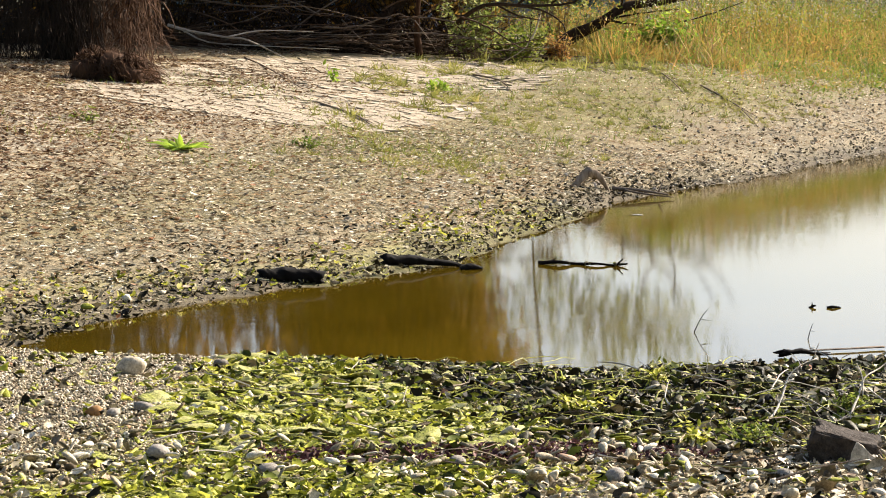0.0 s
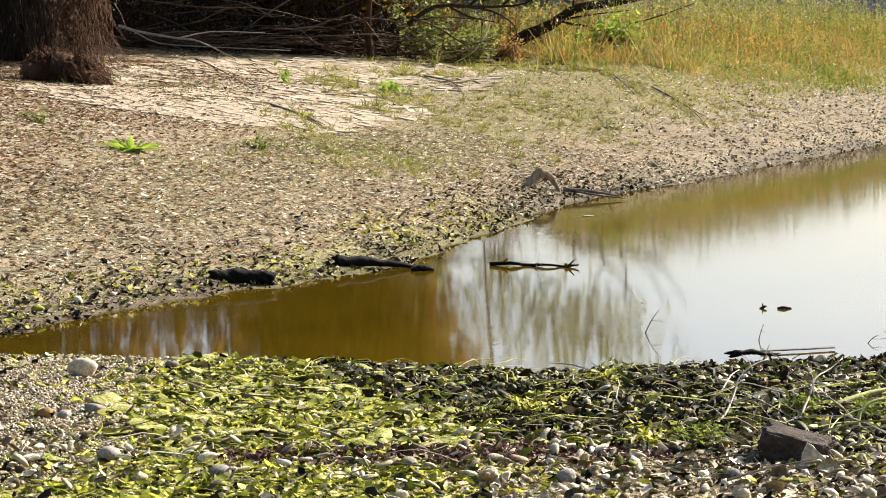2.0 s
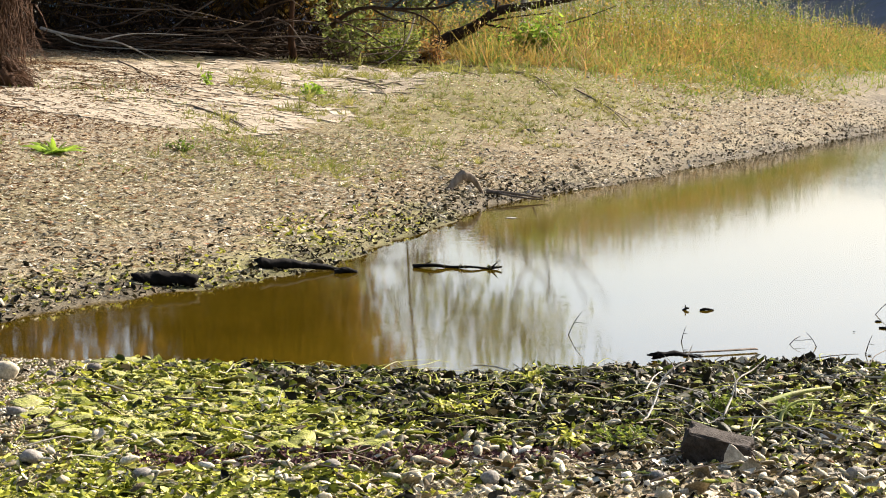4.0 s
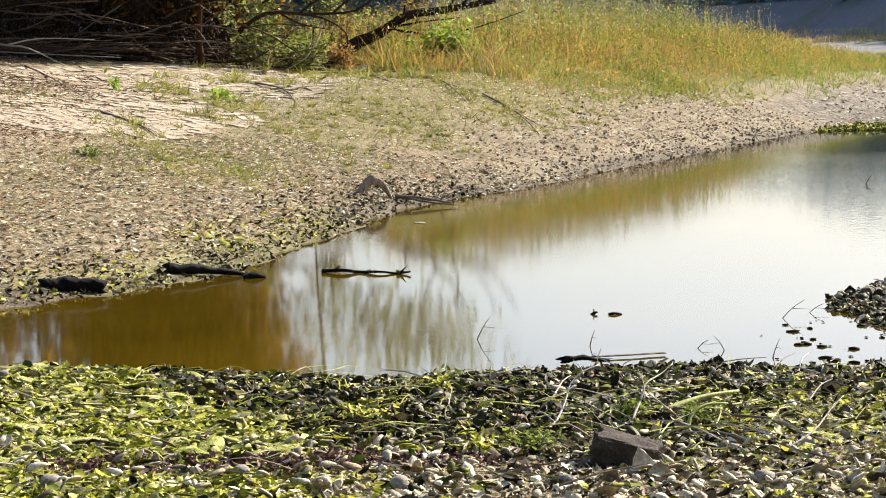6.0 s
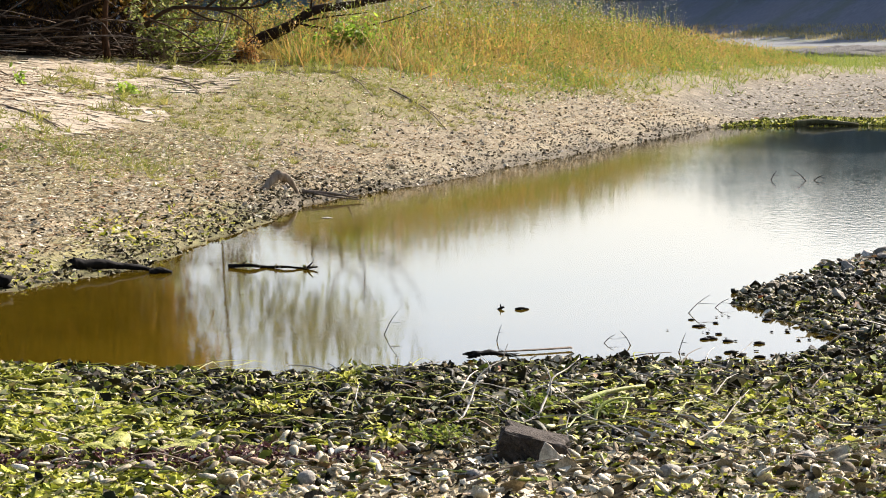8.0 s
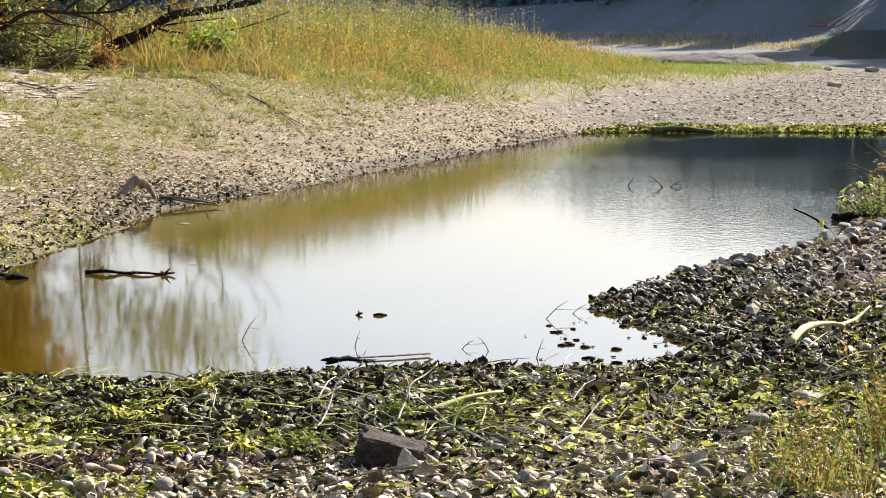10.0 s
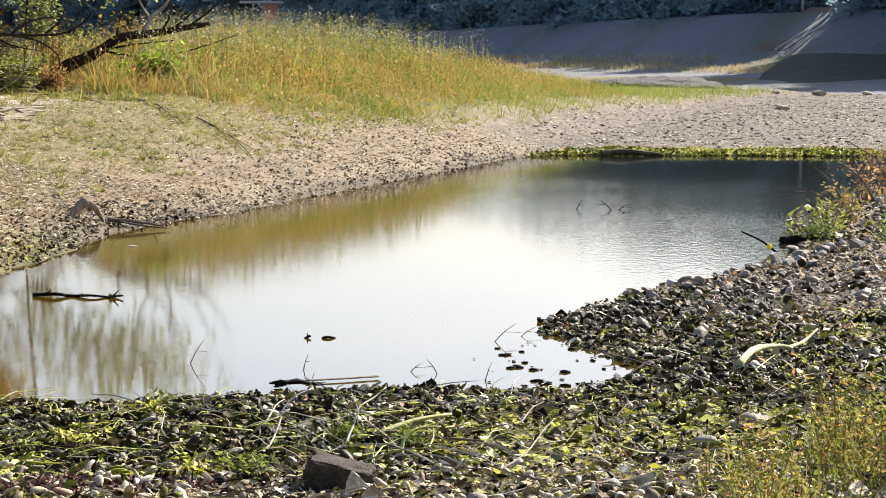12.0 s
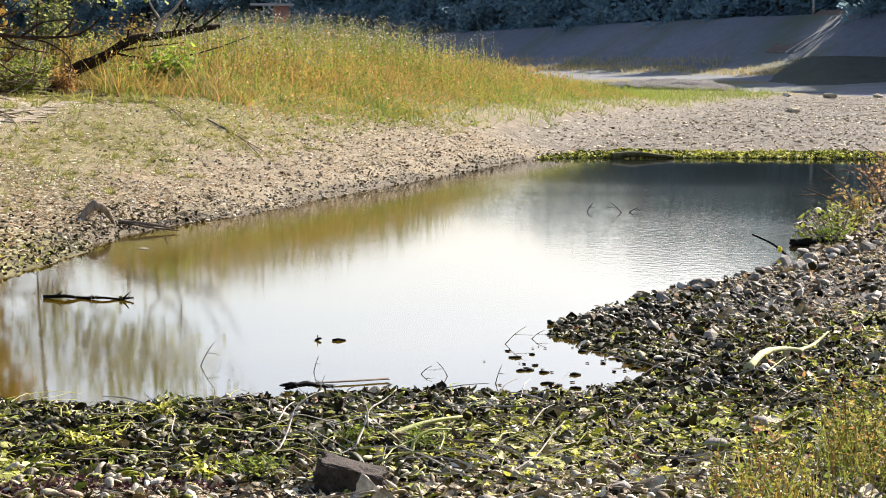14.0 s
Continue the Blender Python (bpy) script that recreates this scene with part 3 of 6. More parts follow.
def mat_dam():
    k = Nodes("shade_blue_dam_grass")
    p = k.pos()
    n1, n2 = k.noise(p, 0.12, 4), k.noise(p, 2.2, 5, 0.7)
    # grey-blue base: shade and haze are put into the grass colour
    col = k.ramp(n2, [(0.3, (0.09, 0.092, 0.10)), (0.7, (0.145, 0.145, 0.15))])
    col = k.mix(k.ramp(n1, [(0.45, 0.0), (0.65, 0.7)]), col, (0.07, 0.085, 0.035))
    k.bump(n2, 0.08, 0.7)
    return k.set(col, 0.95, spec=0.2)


DAM = mat_dam()


def mat_shaded_meadow():
    k = Nodes("shaded_turf")
    p = k.pos()
    # very dark green: the woods' shadow is put into the turf colour
    col = k.ramp(k.noise(p, 1.3, 5, 0.7), [(0.3, (0.026, 0.034, 0.022)), (0.7, (0.048, 0.056, 0.034))])
    col = k.mix(k.ramp(k.noise(p, 0.15, 3), [(0.5, 0.0), (0.7, 0.5)]), col, (0.06, 0.055, 0.03))
    k.bump(k.noise(p, 4.0, 4), 0.1, 0.8)
    return k.set(col, 0.95, spec=0.1)


# paler than the other dry grass: sunlight is put into the colour
SUNNY_STRAW = leafy("straw", [(0.0, (0.28, 0.22, 0.075)), (0.6, (0.44, 0.34, 0.13)), (1.0, (0.55, 0.44, 0.19))], 0.7, 0.4)
SHADED_MEADOW = mat_shaded_meadow()


# ---- far side: dam, woods, lamp, building ----
CREST = [(60.0, 110.0), (52.0, 145.0), (43.6, 187.0), (30.0, 258.0), (17.0, 330.0), (-12.0, 430.0), (-75.0, 520.0), (-160.0, 560.0)]


def build_dam():
    line = spline(CREST, 90)
    t = np.gradient(line, axis=0)
    t /= np.linalg.norm(t, axis=1)[:, None]
    nrm = np.c_[-t[:, 1], t[:, 0]]                    # towards the pond
    prof = [(40, -0.4), (24.0, 0.12), (13.0, 0.6), (8.0, 1.25), (5.6, 2.1), (0.9, 5.35), (0.0, 5.6), (-4.0, 5.6), (-12.0, 2.5), (-40.0, 1.0)]
    v, m = [], len(prof)
    for i, (p, q) in enumerate(zip(line, nrm)):
        drop = 0.875 - 0.12 * smooth(190, 320, p[1])
        for j, (o, z) in enumerate(prof):
            w = 0.12 * math.sin(i * 1.3 + j * 2.1) * (1 if 1 < j < 5 else 0.2)
            v.append((*(p + q * (o + w * 2)), z * drop + w * 0.5))
    f = [(i * m + j, (i + 1) * m + j, (i + 1) * m + j + 1, i * m + j + 1) for i in range(len(line) - 1) for j in range(m - 1)]
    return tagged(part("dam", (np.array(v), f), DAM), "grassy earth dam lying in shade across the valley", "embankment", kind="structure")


def box(x0, x1, y0, y1, z0, z1):
    v = np.array([(x, y, z) for x in (x0, x1) for y in (y0, y1) for z in (z0, z1)], float)
    f = [(0, 1, 3), (0, 3, 2), (4, 6, 7), (4, 7, 5), (0, 4, 5), (0, 5, 1), (2, 3, 7), (2, 7, 6), (0, 2, 6), (0, 6, 4), (1, 5, 7), (1, 7, 3)]
    return v, np.array(f)


def build_stair():
    """Concrete steps straight down the dam's face, and a strip coloured as sunlight."""
    a, b = Vector((42.9, 191.2, 5.05)), Vector((37.9, 190.2, 2.05))
    st = thing("dam_stair", "pale concrete stair with dark steps down the dam", "stair", a)
    run = b - a
    side = Vector((run.y, -run.x, 0)).normalized()
    n = 22
    for i in range(n):
        p = run * ((i + 0.5) / n)
        w = [side * o + p for o in (-0.55, 0.55)]
        hx = run.xy.length / n * 0.5
        d = Vector((run.x, run.y, 0)).normalized() * hx
        v = [(q + e + Vector((0, 0, z)))[:] for q in w for e in (-d, d) for z in (-0.3, 0.02)]
        part("step", (np.array(v), box(0, 1, 0, 1, 0, 1)[1]), TWIG, st, smooth_shade=False)
    # tan strip beside the steps: a patch of sun put into colour
    w = [(side * o + (run if q else Vector()) + Vector((0, 0, z)))[:] for o in (0.9, 7.0) for q in (0, 1) for z in (-0.3, 0.10)]
    part("apron", (np.array(w), box(0, 1, 0, 1, 0, 1)[1]), mat_stone("sun_patch_tan", [(0.0, (0.14, 0.10, 0.07)), (1.0, (0.165, 0.12, 0.085))], 0.9, 1.0, "rnd"), st, "tan strip coloured as a patch of sun", smooth_shade=False)
    for o in (-0.72, 0.72):
        v = [(side * (o + e) + (run if q else Vector()) + Vector((0, 0, z)))[:] for e in (-0.16, 0.16) for q in (0, 1) for z in (-0.35, 0.16)]
        part("string_wall", (np.array(v), box(0, 1, 0, 1, 0, 1)[1]), CONCRETE, st, smooth_shade=False)


def tree(name, label, at, tall, spread_r, leaf_mat, leaves, seed, leaf=0.12, lean=(0, 0), low=0.25, parent_mat=None, group="", flat=1.0, girth=0.022, split=True):
    """A tapered trunk with limbs, and a crown of many small leaves on them with gaps."""
    g = np.random.default_rng(seed)
    ob = thing(name, label, "tree", at, group)
    lx, ly = lean
    stem = [(0, 0, -0.2), (lx * 0.15, ly * 0.15, tall * 0.3), (lx * 0.5, ly * 0.5, tall * 0.62), (lx, ly, tall * 0.92)]
    geos = [tube(stem, tall * girth, tall * 0.005, 7, 10, 0.12, seed=seed)]
    tips, limbs = [], []
    for i in range(13):
        h = g.uniform(low, 0.9)
        base = spline(stem, 40)[int(h * 39)]
        a, ln = g.uniform(0, 2 * np.pi), spread_r * g.uniform(0.55, 1.1) * (1.15 - 0.6 * h)
        tip = base + np.array([math.cos(a) * ln, math.sin(a) * ln, g.uniform(0.15, 0.6) * ln])
        mid = (base + tip) / 2 + np.array([0, 0, 0.12 * ln])
        limb = tube([base, mid, tip], tall * min(0.010, girth * 1.2), tall * min(0.002, girth * 0.4), 4, 5, 0.1, seed=i)
        (limbs if split else geos).append(limb)
        for u in (0.35, 0.6, 0.8, 1.0):
            tips.append(base + (tip - base) * u + np.array([0, 0, 0.1 * ln * u]))
    trunk = part("trunk", join(geos), parent_mat or BARK, ob)
    for limb in limbs:
        part("limb", limb, parent_mat or BARK, trunk)
    tips = np.array(tips)
    k = g.integers(0, len(tips), leaves)
    off = g.normal(size=(leaves, 3)) * spread_r * 0.2 * np.array([1, 1, 0.75 * flat])
    pos = tips[k] + off
    pos = pos[pos[:, 2] > tall * low * 0.5]
    n = len(pos)
    kinds = [leaf_shape(0.3, 1), leaf_shape(-0.2, 2)] if split else [blade_shape(0.5, 2, 0.75), blade_shape(-0.4, 2, 0.6)]
    geo = scatter(kinds, pos, g.uniform(0.6, 1.4, n) * leaf, g.uniform(0, 6.28, n), g.uniform(-1.2, 1.2, n), g.uniform(-1, 1, n))
    part("crown", geo, leaf_mat, ob, smooth_shade=False)
    return ob


def build_woods():
    """Two ranks of trees along the back of the dam, with the gap through which the sun reaches the stair."""
    protos = [tree("woodland_tree", "dark green broadleaf tree behind the dam, haze put into its colour", (0, 0, -50), 14 + 2 * i, 3.8 + 0.3 * i, HAZY_WOODS, 9000, 40 + i, 0.5, low=0.05, split=False, group="woods behind the dam") for i in range(3)]
    g = np.random.default_rng(3)
    line = spline(CREST, 400)
    t = np.gradient(line, axis=0)
    t /= np.linalg.norm(t, axis=1)[:, None]
    away = np.c_[t[:, 1], -t[:, 0]]
    ln = np.r_[0, np.cumsum(np.linalg.norm(np.diff(line, axis=0), axis=1))]
    used = 0
    for rank, (off, step, big) in enumerate(((5.5, 5.0, 0.78), (9.5, 5.8, 0.9), (20.0, 7.5, 1.05), (33.0, 8.0, 1.3), (41.0, 9.5, 1.45))):
        for dist in np.arange(3 + rank, ln[-1] - (60 if rank < 2 else 190), step):
            i = int(np.searchsorted(ln, dist))
            p = line[i] + away[i] * (off + g.uniform(-1.5, 1.5))
            y = p[1]
            if rank < 4 and 183 + off * 0.95 < y < 196 + off * 0.95:
                continue
            far_side = float(smooth(192, 200, y))
            size = g.uniform(0.85, 1.15) * (1.0 + (big - 1.0) * far_side if rank < 2 else 1.0 + (big - 1) * (1 - smooth(235, 300, y)) - 0.45 * float(smooth(245, 300, y)))
            # unseen trees right of the view are enlarged to shade the dam foot
            size *= 1.0 + 0.3 * float(1 - smooth(176, 183, y))
            src = protos[used % 3]
            m = Matrix.LocRotScale((p[0], p[1], 1.0), Euler((0, 0, g.uniform(0, 6.28))), None)
            ob = src if used < 3 else copy_thing(src, m)
            if used < 3:
                ob.matrix_basis = m
            ob.scale = (size * 1.5, size * 1.5, size)
            used += 1


def build_lamp():
    ob = thing("street_lamp", "slim grey lamp post on the dam crest", "lamp", (41.2, 198.5, 4.75))
    part("pole", tube([(0, 0, 0), (0, 0, 4), (0, 0, 7.4)], 0.10, 0.06, 8), CONCRETE, ob)
    arm = part("arm", tube([(0, 0, 7.3), (-0.5, 0, 7.75), (-1.2, 0, 7.8)], 0.05, 0.04, 6), CONCRETE, ob)
    part("lamp_head", box(-1.75, -1.1, -0.14, 0.14, 7.72, 7.86), CONCRETE, arm, smooth_shade=False)


def build_pumphouse():
    ob = thing("pump_house", "small reddish pump house with flat pale roof", "building", (4.2, 340.0, 4.6))
    part("wall", box(0.9, 2.7, 0, 3.0, 0.0, 3.05), BRICKRED, ob, smooth_shade=False)
    part("roof", box(-1.9, 3.3, -0.8, 3.6, 3.05, 3.3), CONCRETE, ob, "pale flat overhanging slab", smooth_shade=False)
    part("parapet", box(-4.4, 4.0, -2.2, -1.9, 0.5, 0.95), CONCRETE, ob, smooth_shade=False)
    for x in (-4.2, -1.5, 1.2, 3.8):
        part("pier", box(x - 0.15, x + 0.15, -2.15, -1.95, -4.0, 0.5), CONCRETE, ob, smooth_shade=False)
    part("mast", tube([(1.7, 1, 3.3), (1.7, 1, 6.5)], 0.09, 0.06, 6), CONCRETE, ob)


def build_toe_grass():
    """A strip of tall yellow grass along the dam's foot, brightened as if sunlit."""
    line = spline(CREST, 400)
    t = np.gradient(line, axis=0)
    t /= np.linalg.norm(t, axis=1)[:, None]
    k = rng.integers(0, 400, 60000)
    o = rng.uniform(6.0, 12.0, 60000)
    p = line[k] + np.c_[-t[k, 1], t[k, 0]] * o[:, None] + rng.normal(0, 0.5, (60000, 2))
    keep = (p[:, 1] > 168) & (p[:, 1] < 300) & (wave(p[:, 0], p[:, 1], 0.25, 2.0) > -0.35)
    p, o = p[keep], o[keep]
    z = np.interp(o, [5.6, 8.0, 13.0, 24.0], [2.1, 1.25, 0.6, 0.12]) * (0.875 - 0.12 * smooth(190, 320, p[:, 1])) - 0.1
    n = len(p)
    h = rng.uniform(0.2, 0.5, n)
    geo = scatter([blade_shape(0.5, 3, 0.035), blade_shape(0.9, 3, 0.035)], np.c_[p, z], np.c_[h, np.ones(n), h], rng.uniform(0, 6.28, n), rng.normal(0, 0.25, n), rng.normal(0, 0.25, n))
    stuff("toe_grass", geo, SUNNY_STRAW, "strip of tall yellow grass at the dam foot, sunlight put into its colour", "grass")


def build_far_shore():
    """The channel and a heap of gravel beyond the flat."""
    ring = [(13.0, 117.0), (17.0, 115.5), (22.0, 116.0), (25.5, 118.5), (22.0, 121.5), (16.5, 123.0), (12.5, 121.0)]
    line = closed_curve(ring, 5)
    c = line.mean(0)
    v = np.c_[np.r_[line, c[None]], np.full(len(line) + 1, 0.24)]
    f = [(i, (i + 1) % len(line), len(line)) for i in range(len(line))]
    tagged(part("river_water", (v, f), WATER), "pale strip of water beyond the gravel flat", "water", kind="structure")
    v, f = ball(4, 12, 0.12, (7.5, 5.0, 1.0))
    ob = part("gravel_mound", (v + 0.06 * np.sin(v[:, ::-1] * 7), f), mat_stone("mound_gravel", [(0.0, (0.13, 0.12, 0.105)), (1.0, (0.16, 0.148, 0.13))], 0.9, 1.5, "rnd", bump=0.1))
    ob.location = (21.8, 140.0, 0.1)
    tagged(ob, "low heap of grey gravel on the far flat", "mound")
    for x, y, s in ((23.3, 108.8, 0.7), (15.7, 78.2, 0.5), (20.4, 103.0, 0.45), (25.9, 112.0, 0.5)):
        ob = part("far_stone", ball(2, int(x), 0.2, (s, s * 0.7, s * 0.5), 0.35), CLOD, smooth_shade=False)
        ob.location = (x, y, height(x, y) + s * 0.1)
        tagged(ob, "dark stone lying on the far gravel flat", "stone", "stones on the far flat")


def build_shaded_meadow():
    """The low dark green rise before the dam's foot, shade put into its colour."""
    xs, ys = np.linspace(24, 64, 60), np.linspace(138, 192, 60)
    X, Y = np.meshgrid(xs, ys)
    k = X - 0.172 * Y
    Z = 1.95 * smooth(1.6, 6.6, k) * smooth(141, 170, Y) + 0.10 * wave(X, Y, 0.5, 2.0) - 0.12
    idx = np.arange(X.size).reshape(X.shape)
    q = np.stack([idx[:-1, :-1], idx[:-1, 1:], idx[1:, 1:], idx[1:, :-1]], -1).reshape(-1, 4)
    tagged(part("meadow", (np.stack([X, Y, Z], -1).reshape(-1, 3), q), SHADED_MEADOW), "dark green grassy rise at the dam foot, shade put into its colour", "ground", kind="structure")


build_dam()
build_shaded_meadow()
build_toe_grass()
build_far_shore()
build_stair()
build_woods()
build_lamp()
build_pumphouse()


# ---- trees and thicket on the bank ----
tree("willow_tree", "old willow with dark hanging roots and brown crown", (-7.95, 34.4, 1.05), 9.5, 3.6, CROWN, 15000, 11, 0.2, (-1.2, 2.4), low=0.2, girth=0.05)
tree("willow_tree", "brown-leaved willow over a tangle of dead wood", (-6.3, 43.0, 1.2), 8.5, 3.2, CROWN, 15000, 12, 0.2, (0.6, 0.2), low=0.14)
tree("willow_tree", "thin leaning willow with sparse olive leaves", (-3.2, 46.5, 1.1), 8.5, 2.6, WILLOW, 15000, 13, 0.14, (1.0, 0.4), low=0.22, girth=0.0015)
tree("willow_tree", "tall brown willow at the edge of the thicket", (-11.2, 41.0, 1.1), 10.0, 4.0, CROWN, 12000, 14, 0.2, low=0.14)
# dense crown above the view, placed here to shade the thicket
tree("willow_tree", "young brown willow in the thicket", (-4.9, 42.4, 1.1), 7.0, 2.6, CROWN, 17000, 15, 0.2, low=0.2, girth=0.006)


def build_root_clump():
    ob = thing("root_clump", "brown clump of matted fibrous willow roots", "roots", (-6.55, 30.5, 0.98))
    g = np.random.default_rng(5)
    part("root_ball", join([ball(3, 4, 0.3, (0.56, 0.5, 0.5)), (ball(3, 6, 0.3, (0.5, 0.5, 0.42))[0] + [-0.32, 0.25, 0.08], ball(3, 6, 0.3)[1])]), ROOT, ob)
    geos = []
    for i in range(1500):
        a, e = g.uniform(0, 6.28), g.uniform(-0.3, 1.4)
        d = np.array([math.cos(a) * math.cos(e), math.sin(a) * math.cos(e), math.sin(e)])
        o = np.array([0, 0, 0]) if i % 3 else np.array([-0.32, 0.25, 0.08])
        p = o + d * np.array([0.26, 0.23, 0.22])
        q = o + d * np.array([0.31, 0.28, 0.26]) + g.normal(size=3) * 0.04
        r = q + g.normal(size=3) * 0.04 + np.array([0.06 + 0.09 * max(d[0], 0), -0.03, -g.uniform(0.06, 0.24)])
        geos.append(tube([p, q, r], 0.007, 0.003, 3, 4))
    part("root_hairs", join(geos), ROOT, ob)


def build_thicket():
    """Dead brush, hanging roots and sticks under the willows."""
    g = np.random.default_rng(8)
    geos = []
    for i in range(2600):
        u = g.uniform()
        x = -11.0 + 7.0 * u
        y = 37.6 + 4.5 * u + g.uniform(-0.3, 3.5)
        z = height(x, y) if i % 4 == 0 else 1.18
        a, l = g.uniform(0, 6.28), g.uniform(0.5, 2.2)
        up_ = g.uniform(0.0, 0.95) ** 1.3
        p = np.array([x, y, z + g.uniform(-0.1, 1.6) * (i % 2)])
        d = np.array([math.cos(a) * (1 - up_ * 0.6), math.sin(a) * 0.6, up_])
        q = p + d * l * 0.5 + g.normal(size=3) * 0.12
        r = p + d * l + g.normal(size=3) * 0.15 - np.array([0, 0, 0.2 * l * (1 - up_)])
        geos.append(tube([p, q, r], g.uniform(0.006, 0.016), 0.003, 3, 5, seed=i))
    stuff("thicket", join(geos), BARK, "dense dark tangle of dead willow twigs", "brush")
    # hanging root fibres and dry stalks: the hollow's shade coloured in, brown beside it
    for n, x0, x1, mat, name, label in ((900, -9.8, -7.45, BARK, "shade_roots", "thin roots hanging over the hollow, its shade put into their colour"), (260, -7.5, -6.9, ROOT, "hanging_roots", "curtain of thin brown roots hanging off the bank tree")):
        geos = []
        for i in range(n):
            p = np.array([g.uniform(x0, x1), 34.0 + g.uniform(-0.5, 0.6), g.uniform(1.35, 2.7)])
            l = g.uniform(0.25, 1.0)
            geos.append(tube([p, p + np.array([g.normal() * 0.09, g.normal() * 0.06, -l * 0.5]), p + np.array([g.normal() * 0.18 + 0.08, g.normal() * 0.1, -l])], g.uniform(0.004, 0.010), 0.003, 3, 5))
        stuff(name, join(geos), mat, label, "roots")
    # long bare branches reaching out of its front
    for i in range(48):
        u = g.uniform()
        x, y = -10.0 + 6.6 * u, 37.0 + 4.2 * u + g.uniform(0.0, 0.8)
        l, a = g.uniform(0.8, 2.6), g.normal() * 0.5 + (0 if i % 3 else math.pi)
        p = np.array([x, y, 1.15 + g.uniform(0.1, 1.1)])
        d = np.array([math.cos(a), 0.25 * math.sin(a) - 0.1, g.normal() * 0.25])
        ob = part("bare_branch", tube([(0, 0, 0), d * l * 0.35 + g.normal(size=3) * 0.04 * l, d * l * 0.7 + g.normal(size=3) * 0.06 * l, d * l + g.normal(size=3) * 0.08 * l], g.uniform(0.007, 0.017), 0.004, 4, 9, 0.1, seed=i), TWIG if i % 2 else DARKTWIG)
        ob.location = p
        tagged(ob, "bare brown branch reaching out of the thicket", "branch", "branches of the thicket")
    # dark leaves deep in the thicket
    n = 9000
    u = g.uniform(size=n)
    pos = np.c_[-12.0 + 8.3 * u, 39.8 + 4.5 * u + g.uniform(-0.5, 3.0, n), 0.9 + g.uniform(0, 2.4, n)]
    geo = scatter([leaf_shape(0.3, 3), leaf_shape(-0.3, 4)], pos, g.uniform(0.08, 0.22, n), g.uniform(0, 6.28, n), g.uniform(-1.3, 1.3, n), g.uniform(-1, 1, n))
    stuff("thicket_leaves", geo, CROWN, "brown withered leaves caught in the dark thicket", "leaves")
    # sticks lying along its foot
    geos = []
    for i in range(150):
        u = g.uniform()
        x, y = -7.8 + 4.6 * u, 39.0 + 4.2 * u + g.uniform(-1.0, 1.2)
        a, l = g.normal() * 0.35 + (math.pi if i % 2 else 0), g.uniform(0.5, 1.9)
        p = np.array([x, y, height(x, y) + g.uniform(0.0, 0.22)])
        q = p + np.array([math.cos(a) * l, math.sin(a) * l * 0.6, g.uniform(-0.1, 0.25)])
        ob = part("fallen_stick", tube([(0, 0, 0), (q - p) / 2 + g.normal(size=3) * 0.06, q - p], g.uniform(0.007, 0.018), 0.004, 4, 6, 0.1, seed=i), TWIG if i % 4 == 0 else DARKTWIG)
        ob.location = p
        tagged(ob, "grey-brown fallen stick on the bank top", "stick", "sticks along the bank top")


def branch(name, label, stems, material, r0=0.02, at=None, sides=6, category="branch", rough=0.1, thin=0.55):
    """A branch: the first line is its stem, the others are twigs off it."""
    o = Vector(at or stems[0][0])
    ob = thing(name, label, category, o)
    for i, s in enumerate(stems):
        pts = [np.array(p, float) - np.array(o) for p in s]
        k = r0 if i == 0 else r0 * thin
        piece = part("stem" if i == 0 else "twig", tube(pts, k, k * 0.35, sides, None, rough, seed=i), material, ob if i == 0 else stem)
        stem = piece if i == 0 else stem
    return ob


build_root_clump()
build_thicket()
branch("fallen_tree", "dark leaning willow trunk with broken end over grass", [
    [(-2.75, 44.1, 1.0), (-2.45, 44.0, 1.33), (-1.95, 44.0, 1.58), (-1.51, 44.0, 1.84), (-0.95, 44.0, 1.92), (-0.17, 44.0, 2.07)],
    [(-1.76, 43.8, 1.62), (-1.11, 43.7, 1.54), (-0.42, 43.7, 1.66), (0.27, 43.7, 1.9)],
    [(-2.0, 43.9, 1.6), (-1.4, 43.85, 1.72), (-0.7, 43.85, 1.80)],
    [(-0.91, 44.0, 1.92), (-0.76, 44.0, 2.24), (-0.78, 44.0, 2.7)],
    [(-0.77, 44.0, 1.95), (-0.38, 44.0, 2.29), (-0.15, 44.0, 2.75)],
    [(-0.51, 44.0, 2.0), (-0.08, 44.0, 2.34), (0.2, 44.0, 2.8)],
    [(-1.6, 43.95, 1.8), (-1.55, 43.9, 2.1), (-1.45, 43.9, 2.25)]], BARK, 0.115, rough=0.14, sides=8, thin=0.17)
branch("bleached_branch", "bleached bare forked branch standing on the dark trunk", [
    [(-1.19, 44.0, 1.87), (-1.08, 44.0, 2.13), (-0.86, 44.0, 2.33), (-0.6, 44.0, 2.7)],
    [(-1.08, 44.0, 2.13), (-1.25, 44.0, 2.41), (-1.31, 44.0, 2.7)]], PALETWIG, 0.045)
